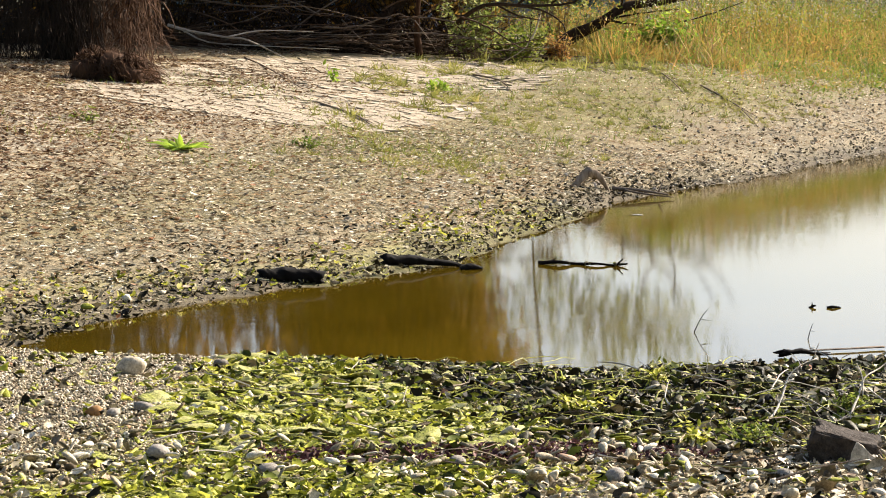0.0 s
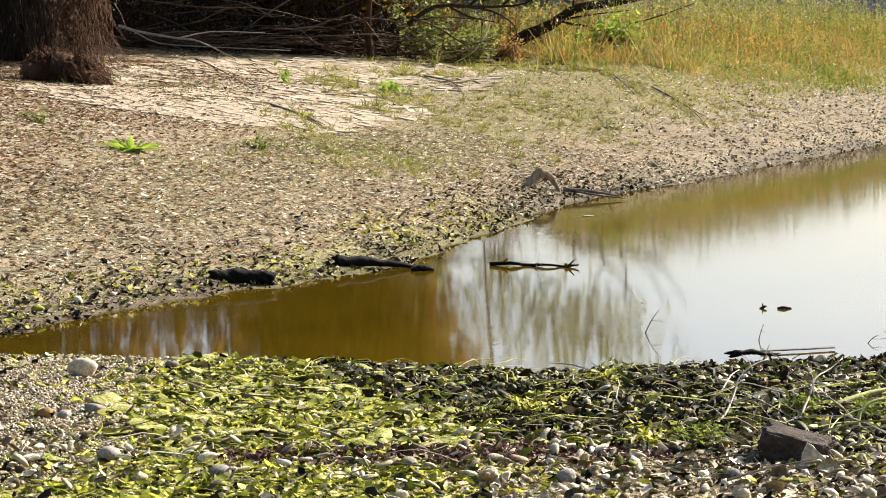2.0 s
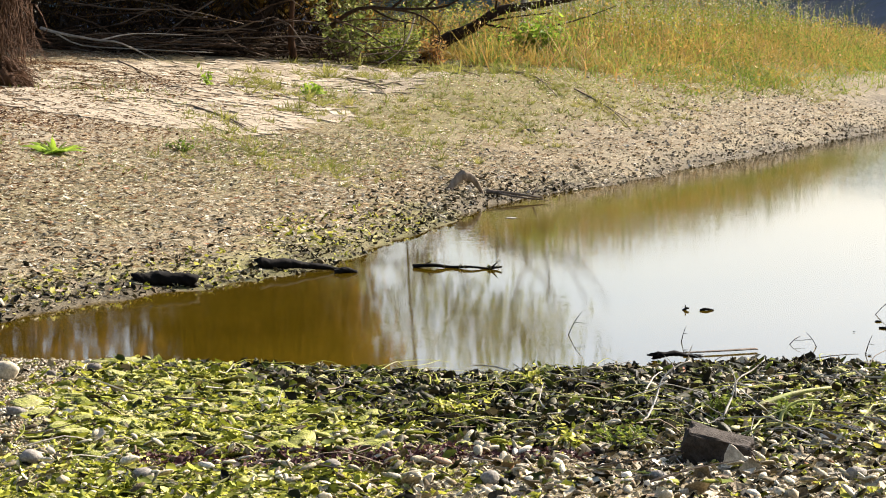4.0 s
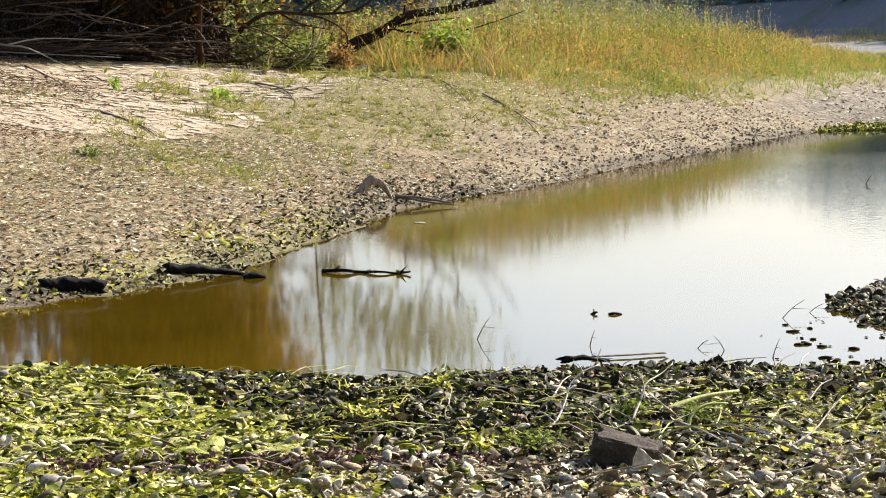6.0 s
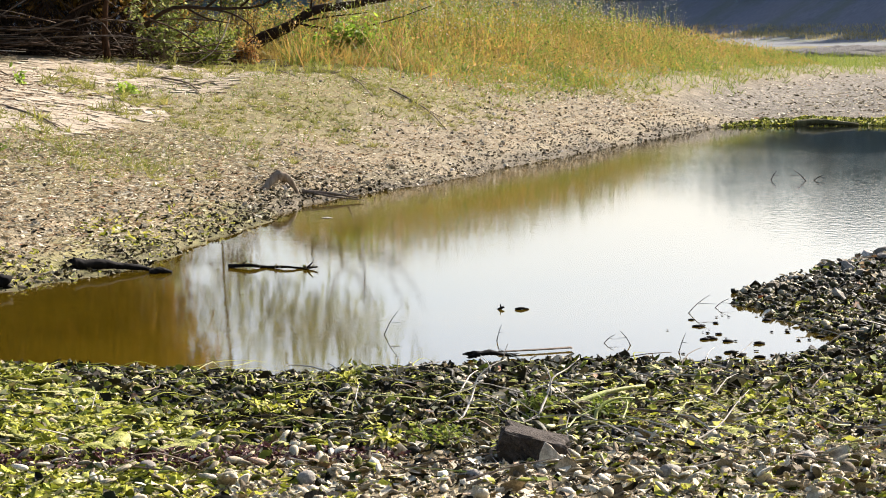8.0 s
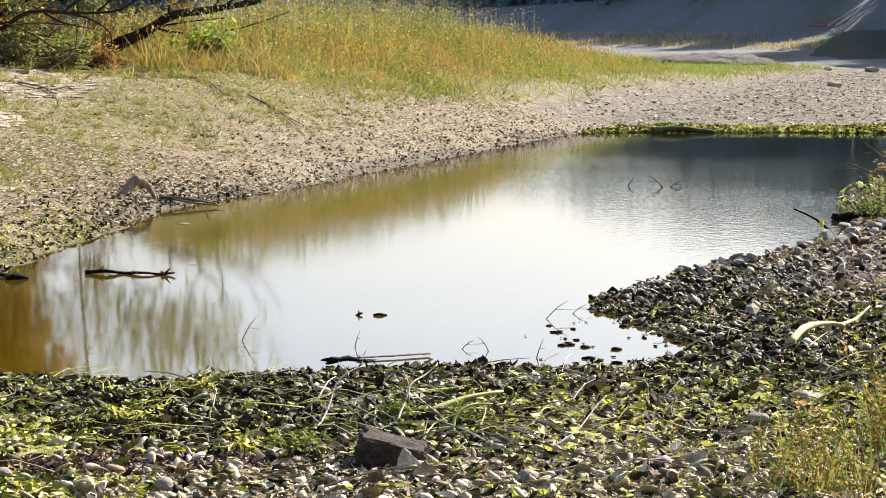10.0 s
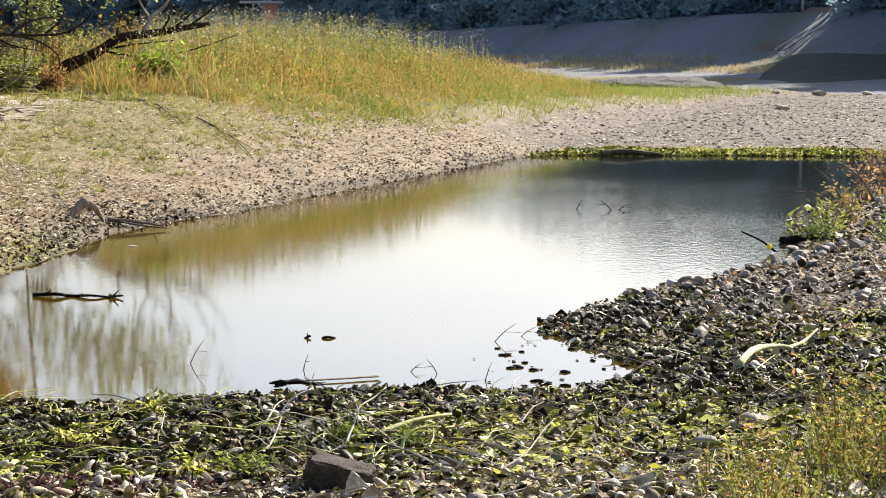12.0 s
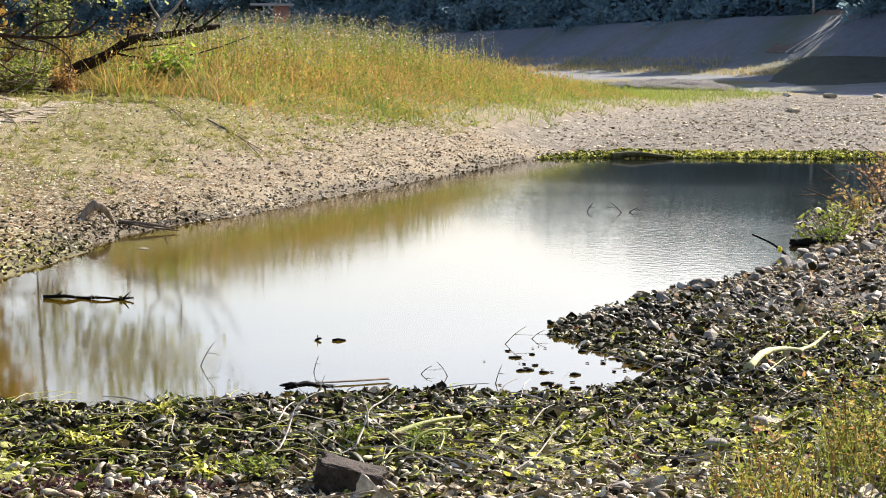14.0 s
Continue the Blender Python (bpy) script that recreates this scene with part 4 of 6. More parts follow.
branch("willow_branch", "dark drooping willow branch with thin twigs", [
    [(-3.9, 41.3, 1.6), (-3.47, 41.0, 1.85), (-2.82, 41.0, 1.84), (-2.18, 41.0, 1.89), (-1.84, 41.0, 2.16)],
    [(-3.2, 41.0, 1.86), (-2.66, 41.0, 1.78), (-2.34, 41.0, 1.58), (-2.3, 41.0, 1.37)],
    [(-2.5, 41.0, 1.87), (-2.3, 41.0, 2.05), (-2.2, 41.0, 2.3)],
    [(-3.0, 41.0, 1.85), (-2.7, 40.9, 2.05), (-2.2, 40.9, 2.12)],
    [(-3.54, 41.0, 2.0), (-3.06, 41.0, 2.22), (-2.74, 41.0, 2.14)],
    [(-3.3, 41.0, 1.86), (-3.0, 41.1, 1.7), (-2.6, 41.2, 1.62)]], BARK, 0.035)
branch("bleached_branch", "pale arching bare branch in the bank grass", [[(-2.69, 41.5, 1.75), (-2.78, 41.5, 1.45), (-2.95, 41.5, 1.2), (-3.25, 41.5, 1.02)]], PALETWIG, 0.016)
branch("fallen_branch", "pale fallen branch lying out from the thicket", [
    [(-7.54, 38.0, 1.58), (-7.23, 37.9, 1.5), (-6.69, 37.8, 1.41), (-6.38, 37.7, 1.37), (-5.85, 37.7, 1.11)],
    [(-7.42, 38.5, 1.5), (-7.07, 38.5, 1.34), (-6.36, 38.5, 1.29), (-5.26, 38.5, 1.24)],
    [(-6.7, 37.8, 1.41), (-6.3, 38.2, 1.5), (-5.6, 38.4, 1.48)]], PALETWIG, 0.024)
branch("leaning_trunk", "dark slanting willow trunk in the thicket", [[(-6.4, 42.0, 1.05), (-5.9, 42.0, 1.32), (-5.38, 42.0, 1.53), (-4.87, 42.0, 1.85), (-4.1, 42.0, 2.5)]], BARK, 0.11, sides=8)
branch("tree_stump", "narrow brown upright willow stem", [[(-4.43, 41.0, 1.1), (-4.46, 41.0, 1.6), (-4.4, 41.0, 2.3)]], ROOT, 0.07, category="stump")
branch("hanging_twig", "bare pale twig hanging from the willow", [[(-7.5, 40.0, 1.94), (-6.77, 40.0, 1.84), (-5.95, 40.0, 1.91)], [(-6.9, 40.0, 1.9), (-6.77, 39.9, 1.8), (-6.51, 39.8, 1.6)]], TWIG, 0.016)
branch("ground_twig", "thin grey twig lying on cracked mud", [[up(-6.3, 36.9, 0.02), up(-5.6, 34.6, 0.04), up(-4.75, 31.7, 0.01)]], TWIG, 0.012)


# ---- plants ----
def build_grasses():
    """Dry and green grass over the hump, thinning out down the bank."""
    def lay(n, x0, x1, y0, y1, keep, shapes, lo, hi, mat, name, label, cat="grass", lean=0.55, wide=1.0):
        pos, s, d = spread(n, x0, x1, y0, y1, keep)
        m = len(pos)
        hgt = rng.uniform(lo, hi, m) * (0.16 + 0.84 * smooth(1.7, 4.0, d + 0.7 * wave(pos[:, 0], pos[:, 1], 1.1, 6.0)) if hi > 0.5 else 1.0)
        size = np.c_[hgt, np.full(m, wide), hgt]
        pos[:, 2] -= 0.02
        return stuff(name, scatter(shapes, pos, size, rng.uniform(0, 6.28, m), rng.normal(0, lean, m), rng.normal(0, lean, m)), mat, label, cat)
    blades = [blade_shape(0.4, 3, 0.012), blade_shape(0.9, 3, 0.011), blade_shape(0.2, 3, 0.012)]
    hump = lambda lo, w: (lambda x, y, z, s, d: (d > lo + 0.9 * wave(x, y, 0.6, 3.0) - 0.012 * (y - 45)) & (d < 17) & (x > -2.2 - 0.13 * (y - 44) + 0.7 * wave(x, y, 1.1, 1.0)) & (wave(x, y, 0.35, w) + 0.45 * rng.uniform(-1, 1, x.shape) > -0.35))
    lay(12000, -6, 12, 38, 75, hump(2.1, 1.0), blades, 0.22, 0.85, DRYGRASS, "dry_grass", "tall dry golden grass over the bank hump")
    lay(20000, -6, 17, 38, 92, hump(1.6, 5.0), blades, 0.2, 0.55, GREENGRASS, "green_grass", "green grass mixed through the dry stalks")
    lay(16000, -4, 12, 38, 75, lambda x, y, z, s, d: (d > 2.2) & (d < 14) & (wave(x, y, 0.7, 9.0) > 0.15) & (x > -1.9 - 0.13 * (y - 44)), blades, 0.35, 0.8, RUST, "rust_grass", "rust-brown withered weed stalks in grass")
    # tufts: gold over most of the hump, green low down and on the far end, rust here and there
    tufts = [tuft_shape(i, 16, 0.03, 1.3) for i in range(8)]
    for n, mat, lo, hi, w, cut, name, label in ((13000, GOLDGRASS, 0.3, 0.8, 1.0, -0.1, "gold_tufts", "ochre dry grass tufts over the bank hump"), (8000, GREENGRASS, 0.25, 0.7, 5.0, 0.05, "green_tufts", "yellow-green grass tufts among dry ones"), (3000, RUST, 0.3, 0.6, 8.5, 0.2, "rust_tufts", "rust-brown withered tufts in the grass")):
        pos, s, d = spread(n, -3.5, 13, 40, 74, lambda x, y, z, s, d: (d > 1.5 + 0.9 * wave(x, y, 0.8, 3.0)) & (d < 13) & (x > -2.3 - 0.13 * (y - 44) + 0.5 * wave(x, y, 1.3, 1.0)) & (wave(x, y, 0.55, w) + 0.5 * rng.uniform(-1, 1, x.shape) > cut))
        m = len(pos)
        hgt = rng.uniform(lo, hi, m) * (0.14 + 0.86 * smooth(1.6, 4.4, d + 0.8 * wave(pos[:, 0], pos[:, 1], 1.1, 6.0))) * (0.85 + 0.3 * wave(pos[:, 0], pos[:, 1], 1.7, 2.0)) * (1 - 0.45 * smooth(56, 72, pos[:, 1]))
        stuff(name, scatter(tufts, pos, np.c_[hgt * 0.9, hgt * 0.9, hgt], rng.uniform(0, 6.28, m), rng.normal(0, 0.12, m), rng.normal(0, 0.12, m)), mat, label, "grass")
    # low clumps scattered down the bank below the tall grass
    pos, s, d = spread(34000, -6.5, 12, 24, 66, lambda x, y, z, s, d: (d > 1.1) & (d < 8) & (x > -4.5 - 0.05 * (y - 34)) & (wave(x, y, 1.1, 4.0) + 0.4 * wave(x, y, 0.4, 1.0) + 0.55 * rng.uniform(-1, 1, x.shape) > 0.3 - 0.35 * smooth(-2, 0.5, x - 0.08 * (y - 36)) * smooth(1.2, 2.4, d)))
    m = len(pos)
    hgt = rng.uniform(0.03, 0.05, m) + 0.12 * rng.beta(1.2, 3.5, m) * (1 + smooth(2.5, 4.5, d))
    stuff("low_clumps", scatter([tuft_shape(20 + i, 18, 0.09, 1.3) for i in range(5)], pos, np.c_[hgt * 1.5, hgt * 1.5, hgt], rng.uniform(0, 6.28, m), rng.normal(0, 0.1, m), rng.normal(0, 0.1, m)), LOWWEED, "low yellow-green weed clumps on the drying bank", "weeds")
    # leaves and husks through the grass
    for n, mat, w, name, label in ((70000, GOLDGRASS, 1.0, "dry_husks", "golden dry leaves and husks in the grass"), (70000, GREENGRASS, 5.0, "grass_leaves", "small green leaves through the grass"), (5000, RUST, 8.0, "rust_husks", "rust-brown husks in the dry grass")):
        pos, s, d = spread(int(n * 1.6), -5, 12, 39, 75, lambda x, y, z, s, d: (d > 1.8) & (d < 15) & (x > -2.1 - 0.13 * (y - 44)) & (wave(x, y, 0.6, w) + 0.6 * rng.uniform(-1, 1, x.shape) > 0.0))
        m = len(pos)
        pos[:, 2] += rng.uniform(0.02, 0.92, m) * (1 - 0.6 * smooth(54, 75, pos[:, 1])) * (0.1 + 0.9 * smooth(1.7, 4.0, d + 0.7 * wave(pos[:, 0], pos[:, 1], 1.1, 6.0))) * (0.75 + 0.35 * wave(pos[:, 0], pos[:, 1], 1.9, 4.0))
        stuff(name, scatter([leaf_shape(0.4, i) for i in range(4)], pos, rng.uniform(0.02, 0.075, m), rng.uniform(0, 6.28, m), rng.uniform(-1.3, 1.3, m), rng.uniform(-1, 1, m)), mat, label, "grass")
    # low fringe along the spit
    lay(44000, 0, 24, 42, 108, lambda x, y, z, s, d: (d > 0.9 + 0.5 * wave(x, y, 0.5, 2.0) + 0.6 * (1 - smooth(44, 52, y))) & (d < 9) & (y > 42), blades, 0.10, 0.40, GREENGRASS, "spit_grass", "short fresh green grass on the low spit")
    # thin growth on the open bank
    lay(90000, -7, 9, 22, 62, lambda x, y, z, s, d: (d > 1.5) & (d < 7.5) & (wave(x, y, 0.9, 7.0) + 0.5 * rng.uniform(-1, 1, x.shape) + smooth(-4.5, 0, x + 0.09 * (36 - y)) > 0.45), blades, 0.025, 0.11, GREENGRASS, "short_grass", "sparse short green growth on drying mud", wide=0.7)
    # tall stalks with pale heads along the top
    pos, s, d = spread(2600, -3, 10, 42, 64, lambda x, y, z, s, d: (d > 3.6) & (d < 10) & (x > -1.5))
    m = len(pos)
    hgt = rng.uniform(0.7, 1.15, m)
    geo = scatter([blade_shape(0.12, 3, 0.014)], pos, np.c_[hgt, np.ones(m), hgt], rng.uniform(0, 6.28, m), rng.normal(0, 0.1, m), rng.normal(0, 0.1, m))
    k = np.repeat(np.arange(m), 14)
    tops = pos[k] + np.c_[rng.normal(0, 0.06, len(k)), rng.normal(0, 0.06, len(k)), hgt[k] * rng.uniform(0.45, 1.0, len(k))]
    heads = scatter([leaf_shape(0.2, 5)], tops, rng.uniform(0.02, 0.05, len(k)), rng.uniform(0, 6.28, len(k)), rng.uniform(-1, 1, len(k)), rng.uniform(-1, 1, len(k)))
    stuff("seed_heads", heads, SCRAP, "pale fluffy seed heads on the tall weeds", "seed heads")
    stuff("seed_stalks", geo, GREENGRASS, "tall weed stalks with small pale seed heads", "weeds")


def bushy(name, label, at, n, size, leaf, material, tall, seed, stems=8, cat="plant"):
    """A low plant: stems and many leaves."""
    g = np.random.default_rng(seed)
    ob = thing(name, label, cat, at)
    geos, pos = [], []
    for i in range(stems):
        a, r = g.uniform(0, 6.28), size * g.uniform(0.2, 1.0)
        tip = np.array([math.cos(a) * r, math.sin(a) * r, tall * g.uniform(0.6, 1.0)])
        st = [np.array([math.cos(a) * r * 0.25, math.sin(a) * r * 0.25, -0.03]), tip * np.array([0.6, 0.6, 0.5]), tip]
        part("stem", tube(st, 0.006, 0.003, 3, 5), TWIG, ob)
        line = spline(st, 30)
        pos.append(line[g.integers(6, 30, n // stems)] + g.normal(size=(n // stems, 3)) * leaf * 0.7)
    pos = np.concatenate(pos)
    pos[:, 2] = np.maximum(pos[:, 2], 0.01)
    m = len(pos)
    part("leaves", scatter([leaf_shape(0.25, 1), leaf_shape(-0.1, 2)], pos, g.uniform(0.6, 1.3, m) * leaf, g.uniform(0, 6.28, m), g.uniform(-0.9, 0.5, m), g.uniform(-0.7, 0.7, m)), material, ob, smooth_shade=False)
    return ob


def build_dock():
    """A rosette of broad fresh leaves."""
    ob = thing("dock_plant", "fresh green broad-leaved dock plant on dry mud", "plant", up(-4.48, 23.1, 0.0))
    g = np.random.default_rng(2)
    for i in range(26):
        a, l = i * 2.4, g.uniform(0.08, 0.17) if i < 3 else g.uniform(0.10, 0.24)
        lift = 0.75 if i < 3 else g.uniform(0.05, 0.4)
        v, f = leaf_shape(-0.35, i)
        v = (v + [0.5, 0, 0]) * [l, l * 0.5, l * 0.8]
        m = turns(np.array([a]), np.array([-lift]), np.array([0.0]))[0]
        part("leaf", (v @ m.T * 1.35 + [0, 0, 0.02], f), BRIGHTLEAF, ob)


build_grasses()
build_dock()
bushy("sprig", "single green sprig on pale cracked mud", up(-4.66, 33.8), 40, 0.05, 0.07, BRIGHTLEAF, 0.17, 1, 3)
bushy("weed_tuft", "flat bright green weed tuft on dry mud", up(-3.42, 33.9), 160, 0.2, 0.07, BRIGHTLEAF, 0.08, 2, 10)
bushy("weed_tuft", "small yellow-green weed on the open bank", up(-3.75, 25.2), 80, 0.15, 0.05, GREENGRASS, 0.07, 3, 8)
bushy("weed_tuft", "small yellow-green weed beside leaf litter", up(-5.6, 24.6), 60, 0.14, 0.05, GREENGRASS, 0.06, 4, 8)
bushy("dry_bush", "low reddish-yellow bush at the grass edge", up(-2.42, 42.2), 420, 0.28, 0.07, DRYGRASS, 0.45, 5, 22, "bush")
bushy("leafy_bush", "bright green leafy bush under the dark trunk", up(-0.88, 42.0, -0.05), 900, 0.5, 0.125, BRIGHTLEAF, 0.55, 6, 22, "bush")
bushy("leafy_bush", "bright green leafy weed beside the trunk", up(-1.55, 42.2, -0.05), 200, 0.18, 0.10, BRIGHTLEAF, 0.5, 7, 8, "bush")
bushy("leafy_bush", "green bush at the foot of the willows", (-3.1, 42.6, 1.0), 700, 0.6, 0.09, GREENGRASS, 0.55, 8, 24, "bush")
bushy("willow_shoot", "willow shoots with narrow green leaves", (-3.7, 41.6, 1.05), 900, 0.65, 0.09, WILLOW, 1.3, 9, 26, "shrub")
bushy("willow_shoot", "thin willow twigs with small olive leaves", (-2.6, 41.4, 1.7), 500, 0.6, 0.08, WILLOW, 0.9, 10, 18, "shrub")
for i, (x, y, t) in enumerate(((-3.6, 45.2, 1.15), (-3.1, 45.6, 1.0), (-2.6, 45.2, 1.2), (-2.1, 45.8, 0.95), (-1.6, 46.2, 1.1))):
    bushy("leafy_bush", "waist-high olive and yellow bush behind the dark trunk", (x, y, height(x, y) - 0.03), 800, 0.5, 0.06, WILLOW if i % 2 else GOLDGRASS, t, 120 + i, 22, "bush")
bushy("rust_patch", "patch of rust-coloured withered weeds", up(-1.29, 43.9), 500, 0.5, 0.06, RUST, 0.16, 11, 26)


# ---- the shore ----
def lay_pieces(name, n, area, keep, shapes, lo, hi, mat, label, cat, flat=1.0, tip=0.45, lift=0.25, smooth_shade=True):
    pos, s, d = spread(n, *area, keep)
    m = len(pos)
    z = rng.beta(1.2, 3.6, m)
    size = lo + (hi - lo) * z
    pos[:, 2] = np.maximum(pos[:, 2], -0.005) + size * lift
    sz = np.c_[size, size, size * flat]
    return stuff(name, scatter(shapes, pos, sz, rng.uniform(0, 6.28, m), rng.normal(0, tip, m), rng.normal(0, tip, m)), mat, label, cat, smooth_shade)


def near_green(x, y):
    """How green the near shore is: a band from the left middle along the water."""
    return smooth(-2.5, -1.7, x + 0.25 * wave(x, y, 1.7, 2.0)) * (1 - smooth(-0.8, 0.4, x + 0.4 * wave(x, y, 1.3, 5.0)))


def build_shore():
    shells = [shell_shape(i) for i in range(5)]
    stones = [ball(1, i, 0.16, (1, 0.75, 0.55)) for i in range(5)]
    slivers = [flake_shape(i) for i in range(7)]
    angular = [ball(1, i, 0.2, (1, 0.8, 0.65), 0.36) for i in range(6)]
    near = (-3.6, 4.6, 8.6, 16.5)
    r = lambda x: rng.uniform(0, 1, x.shape)
    dry = lambda s, x, y: smooth(2.2, 3.4, s + 0.5 * wave(x, y, 1.5, 3.0)) * (1 - 0.9 * smooth(-2.3, -1.7, x) * (1 - smooth(-0.95, -0.45, x + 0.2 * wave(x, y, 2.0, 1.0))))
    rim = lambda s: 1 - smooth(0.5, 1.6, s)
    ok = lambda s, d: (s > 0.02) & (d < 0.4)
    broad = [broad_shape(i) for i in range(7)]
    low = [(v * [1, 1.15, 0.75], f) for v, f in shells]
    # how dark and wet the near shore lies: along the water from the middle to the spit
    soak = lambda s, x, y: smooth(-1.5, -0.9, x + 0.35 * wave(x, y, 1.6, 4.0) - 0.3 * (s - 1.0)) * (1 - 0.9 * dry(s, x, y)) * (1 - 0.8 * smooth(0.4, 1.2, x))
    green = lambda s, x, y: near_green(x, y) * (1 - 0.7 * dry(s, x, y))
    lay_pieces("pale_shells", 26000, near, lambda x, y, z, s, d: ok(s, d) & (r(x) < 0.05 + 0.62 * dry(s, x, y)) & (r(x) > 0.75 * smooth(-1.0, -2.2, x) * (y > 9.6)), low + broad + angular[:3], 0.022, 0.10, PALE, "pale grey empty mussel shells strewn over the shore", "shells", 1.0, 0.5)
    lay_pieces("pebbles", 26000, near, lambda x, y, z, s, d: ok(s, d) & (r(x) > 0.65 * smooth(-1.1, -2.0, x)) & (r(x) < 0.10 + 0.4 * dry(s, x, y)), angular + stones, 0.01, 0.06, PALE, "grey and cream pebbles on the near shore", "pebbles")
    lay_pieces("dry_scraps", 80000, near, lambda x, y, z, s, d: ok(s, d) & (r(x) > 0.65 * smooth(-1.1, -2.0, x)) & (r(x) < 0.10 + 0.6 * dry(s, x, y) + 0.12 * green(s, x, y) + 0.25 * smooth(0.4, 1.0, x)), slivers, 0.012, 0.06, SCRAP, "dry scraps of leaf and shell on the shore", "scraps", 0.8, 0.3)
    lay_pieces("algae_shells", 12000, near, lambda x, y, z, s, d: ok(s, d) & (r(x) < 0.6 * green(s, x, y) + 0.12 + 0.2 * (x > 0) * (1 - dry(s, x, y))), low, 0.03, 0.095, GREEN, "mussel shells coated in yellow-green algae", "shells", 0.9, 0.4)
    lay_pieces("algae_strips", 100000, near, lambda x, y, z, s, d: ok(s, d) & (r(x) < 0.95 * green(s, x, y) * (1 - 0.85 * soak(s, x, y)) + 0.03 + 0.24 * smooth(0.4, 1.0, x)), slivers + broad[:3], 0.015, 0.085, ALGAE, "curled strips of drying green algae and pondweed", "algae", 0.7, 0.28, 0.15)
    lay_pieces("green_leaves", 46000, near, lambda x, y, z, s, d: ok(s, d) & (r(x) < (0.2 * green(s, x, y) + 0.55 * soak(s, x, y)) * (0.7 + 0.4 * wave(x, y, 2.7, 1.0))), broad + slivers, 0.02, 0.095, DARKGREEN, "limp dark green leaves and weed on wet shells", "leaves", 0.9, 0.45)
    lay_pieces("dark_shells", 26000, near, lambda x, y, z, s, d: ok(s, d) & (r(x) < 0.6 * soak(s, x, y) + 0.4 * rim(s) * smooth(-1.8, -1.2, x)), low, 0.03, 0.11, DARK, "wet dark mussel shells by the waterline", "shells", 0.95, 0.5)
    lay_pieces("dark_leaves", 60000, near, lambda x, y, z, s, d: ok(s, d) & (r(x) < 0.75 * soak(s, x, y) + 0.35 * rim(s) * smooth(-1.8, -1.2, x) + 0.04), broad + slivers, 0.02, 0.095, DARKLEAF, "dark rotting leaves and weed on wet mud", "leaves", 0.9, 0.5)
    # felted mats of algae lying over the shells
    pos, s, d = spread(520, -2.3, 2.4, 9.6, 13.3, lambda x, y, z, s, d: (s > 0.1) & (d < 0.3) & (r(x) < 0.9 * green(s, x, y) * (1 - 0.8 * soak(s, x, y)) + 0.08))
    m = len(pos)
    size = rng.uniform(0.06, 0.19, m)
    pos[:, 2] += 0.008
    stuff("algae_mats", scatter([ball(3, 40 + i, 0.45, (1, 0.7, 0.5)) for i in range(6)], pos, np.c_[size, size, rng.uniform(0.03, 0.06, m)], rng.uniform(0, 6.28, m), rng.normal(0, 0.12, m), rng.normal(0, 0.12, m)), ALGAEMAT, "felted mats of yellow-green algae over shells", "algae", True)
    # long limp strands of weed
    g = np.random.default_rng(77)
    geos = []
    x, y = g.uniform(-2.2, 2.0, 2600), g.uniform(9.8, 13.2, 2600)
    z, s, d = lie(x, y)
    for i in np.nonzero((s > 0.05) & (d < 0.3) & (g.uniform(size=2600) < 0.15 + 0.6 * smooth(-1.7, -0.9, x) * (1 - smooth(0.3, 1.6, x))))[0][:130]:
        a, l = g.normal() * 0.45 + (0.35 if g.uniform() < 0.7 else 1.8), g.uniform(0.1, 0.42)
        p = np.array([x[i], y[i], z[i] + 0.035])
        e = np.array([math.cos(a), math.sin(a), 0.0])
        w = np.array([-e[1], e[0], 0]) * g.normal() * 0.12 * l
        geos.append(tube([p, p + e * l * 0.35 + w + [0, 0, g.uniform(0, 0.03)], p + e * l * 0.7 + w * 0.5 + [0, 0, g.uniform(-0.01, 0.03)], p + e * l], g.uniform(0.002, 0.005), 0.0015, 4, 8, 0.2, 0.5, seed=int(i)))
    stuff("weed_strands", join(geos), GREEN, "long limp green strands of pondweed on the shore", "weed")
    # fine gravel at the left
    lay_pieces("fine_gravel", 64000, (-3.6, -1.0, 9.0, 13.6), lambda x, y, z, s, d: ok(s, d) & (r(x) < 0.85 - 0.75 * near_green(x, y)), stones, 0.006, 0.028, PALE, "fine pale gravel", "gravel")
    # thin sticks through the wrack
    g = np.random.default_rng(55)
    for mat, n, name, label in ((TWIG, 170, "twig_litter", "thin brown sticks scattered through the shells"), (PALETWIG, 150, "straw_litter", "pale straw and bleached twigs among shells"), (MOSSY, 70, "green_stalks", "limp yellow-green weed stalks on the shore")):
        geos = []
        x, y = g.uniform(-2.2, 4.2, n * 2), g.uniform(9.0, 15.5, n * 2)
        z, s, d = lie(x, y)
        k = np.nonzero((s > 0.05) & (d < 0.3) & (g.uniform(size=n * 2) < 0.25 + 0.75 * smooth(-0.8, 0.8, x)))[0][:n]
        for i in k:
            a, l = g.uniform(0, 6.28), g.uniform(0.08, 0.36)
            p = np.array([x[i], y[i], z[i] + 0.03])
            q = p + np.array([math.cos(a) * l, math.sin(a) * l, g.uniform(-0.01, 0.07)])
            geos.append(tube([p, (p + q) / 2 + g.normal(size=3) * 0.02, q], g.uniform(0.002, 0.005), 0.0015, 4, 5))
        stuff(name, join(geos), mat, label, "twigs")
    # the spit at the right: grey stones, shells
    spit = (1.8, 12.0, 13.4, 44.0)
    east = lambda x, s, d: (s > 0.0) & (s < 6) & (d < -1.0) & (x > 1.6)
    wetspit = lambda s, x, y: (1 - smooth(0.3, 1.5, s + 0.5 * wave(x, y, 1.4, 2.0))) * (1 - smooth(17, 19.5, y))
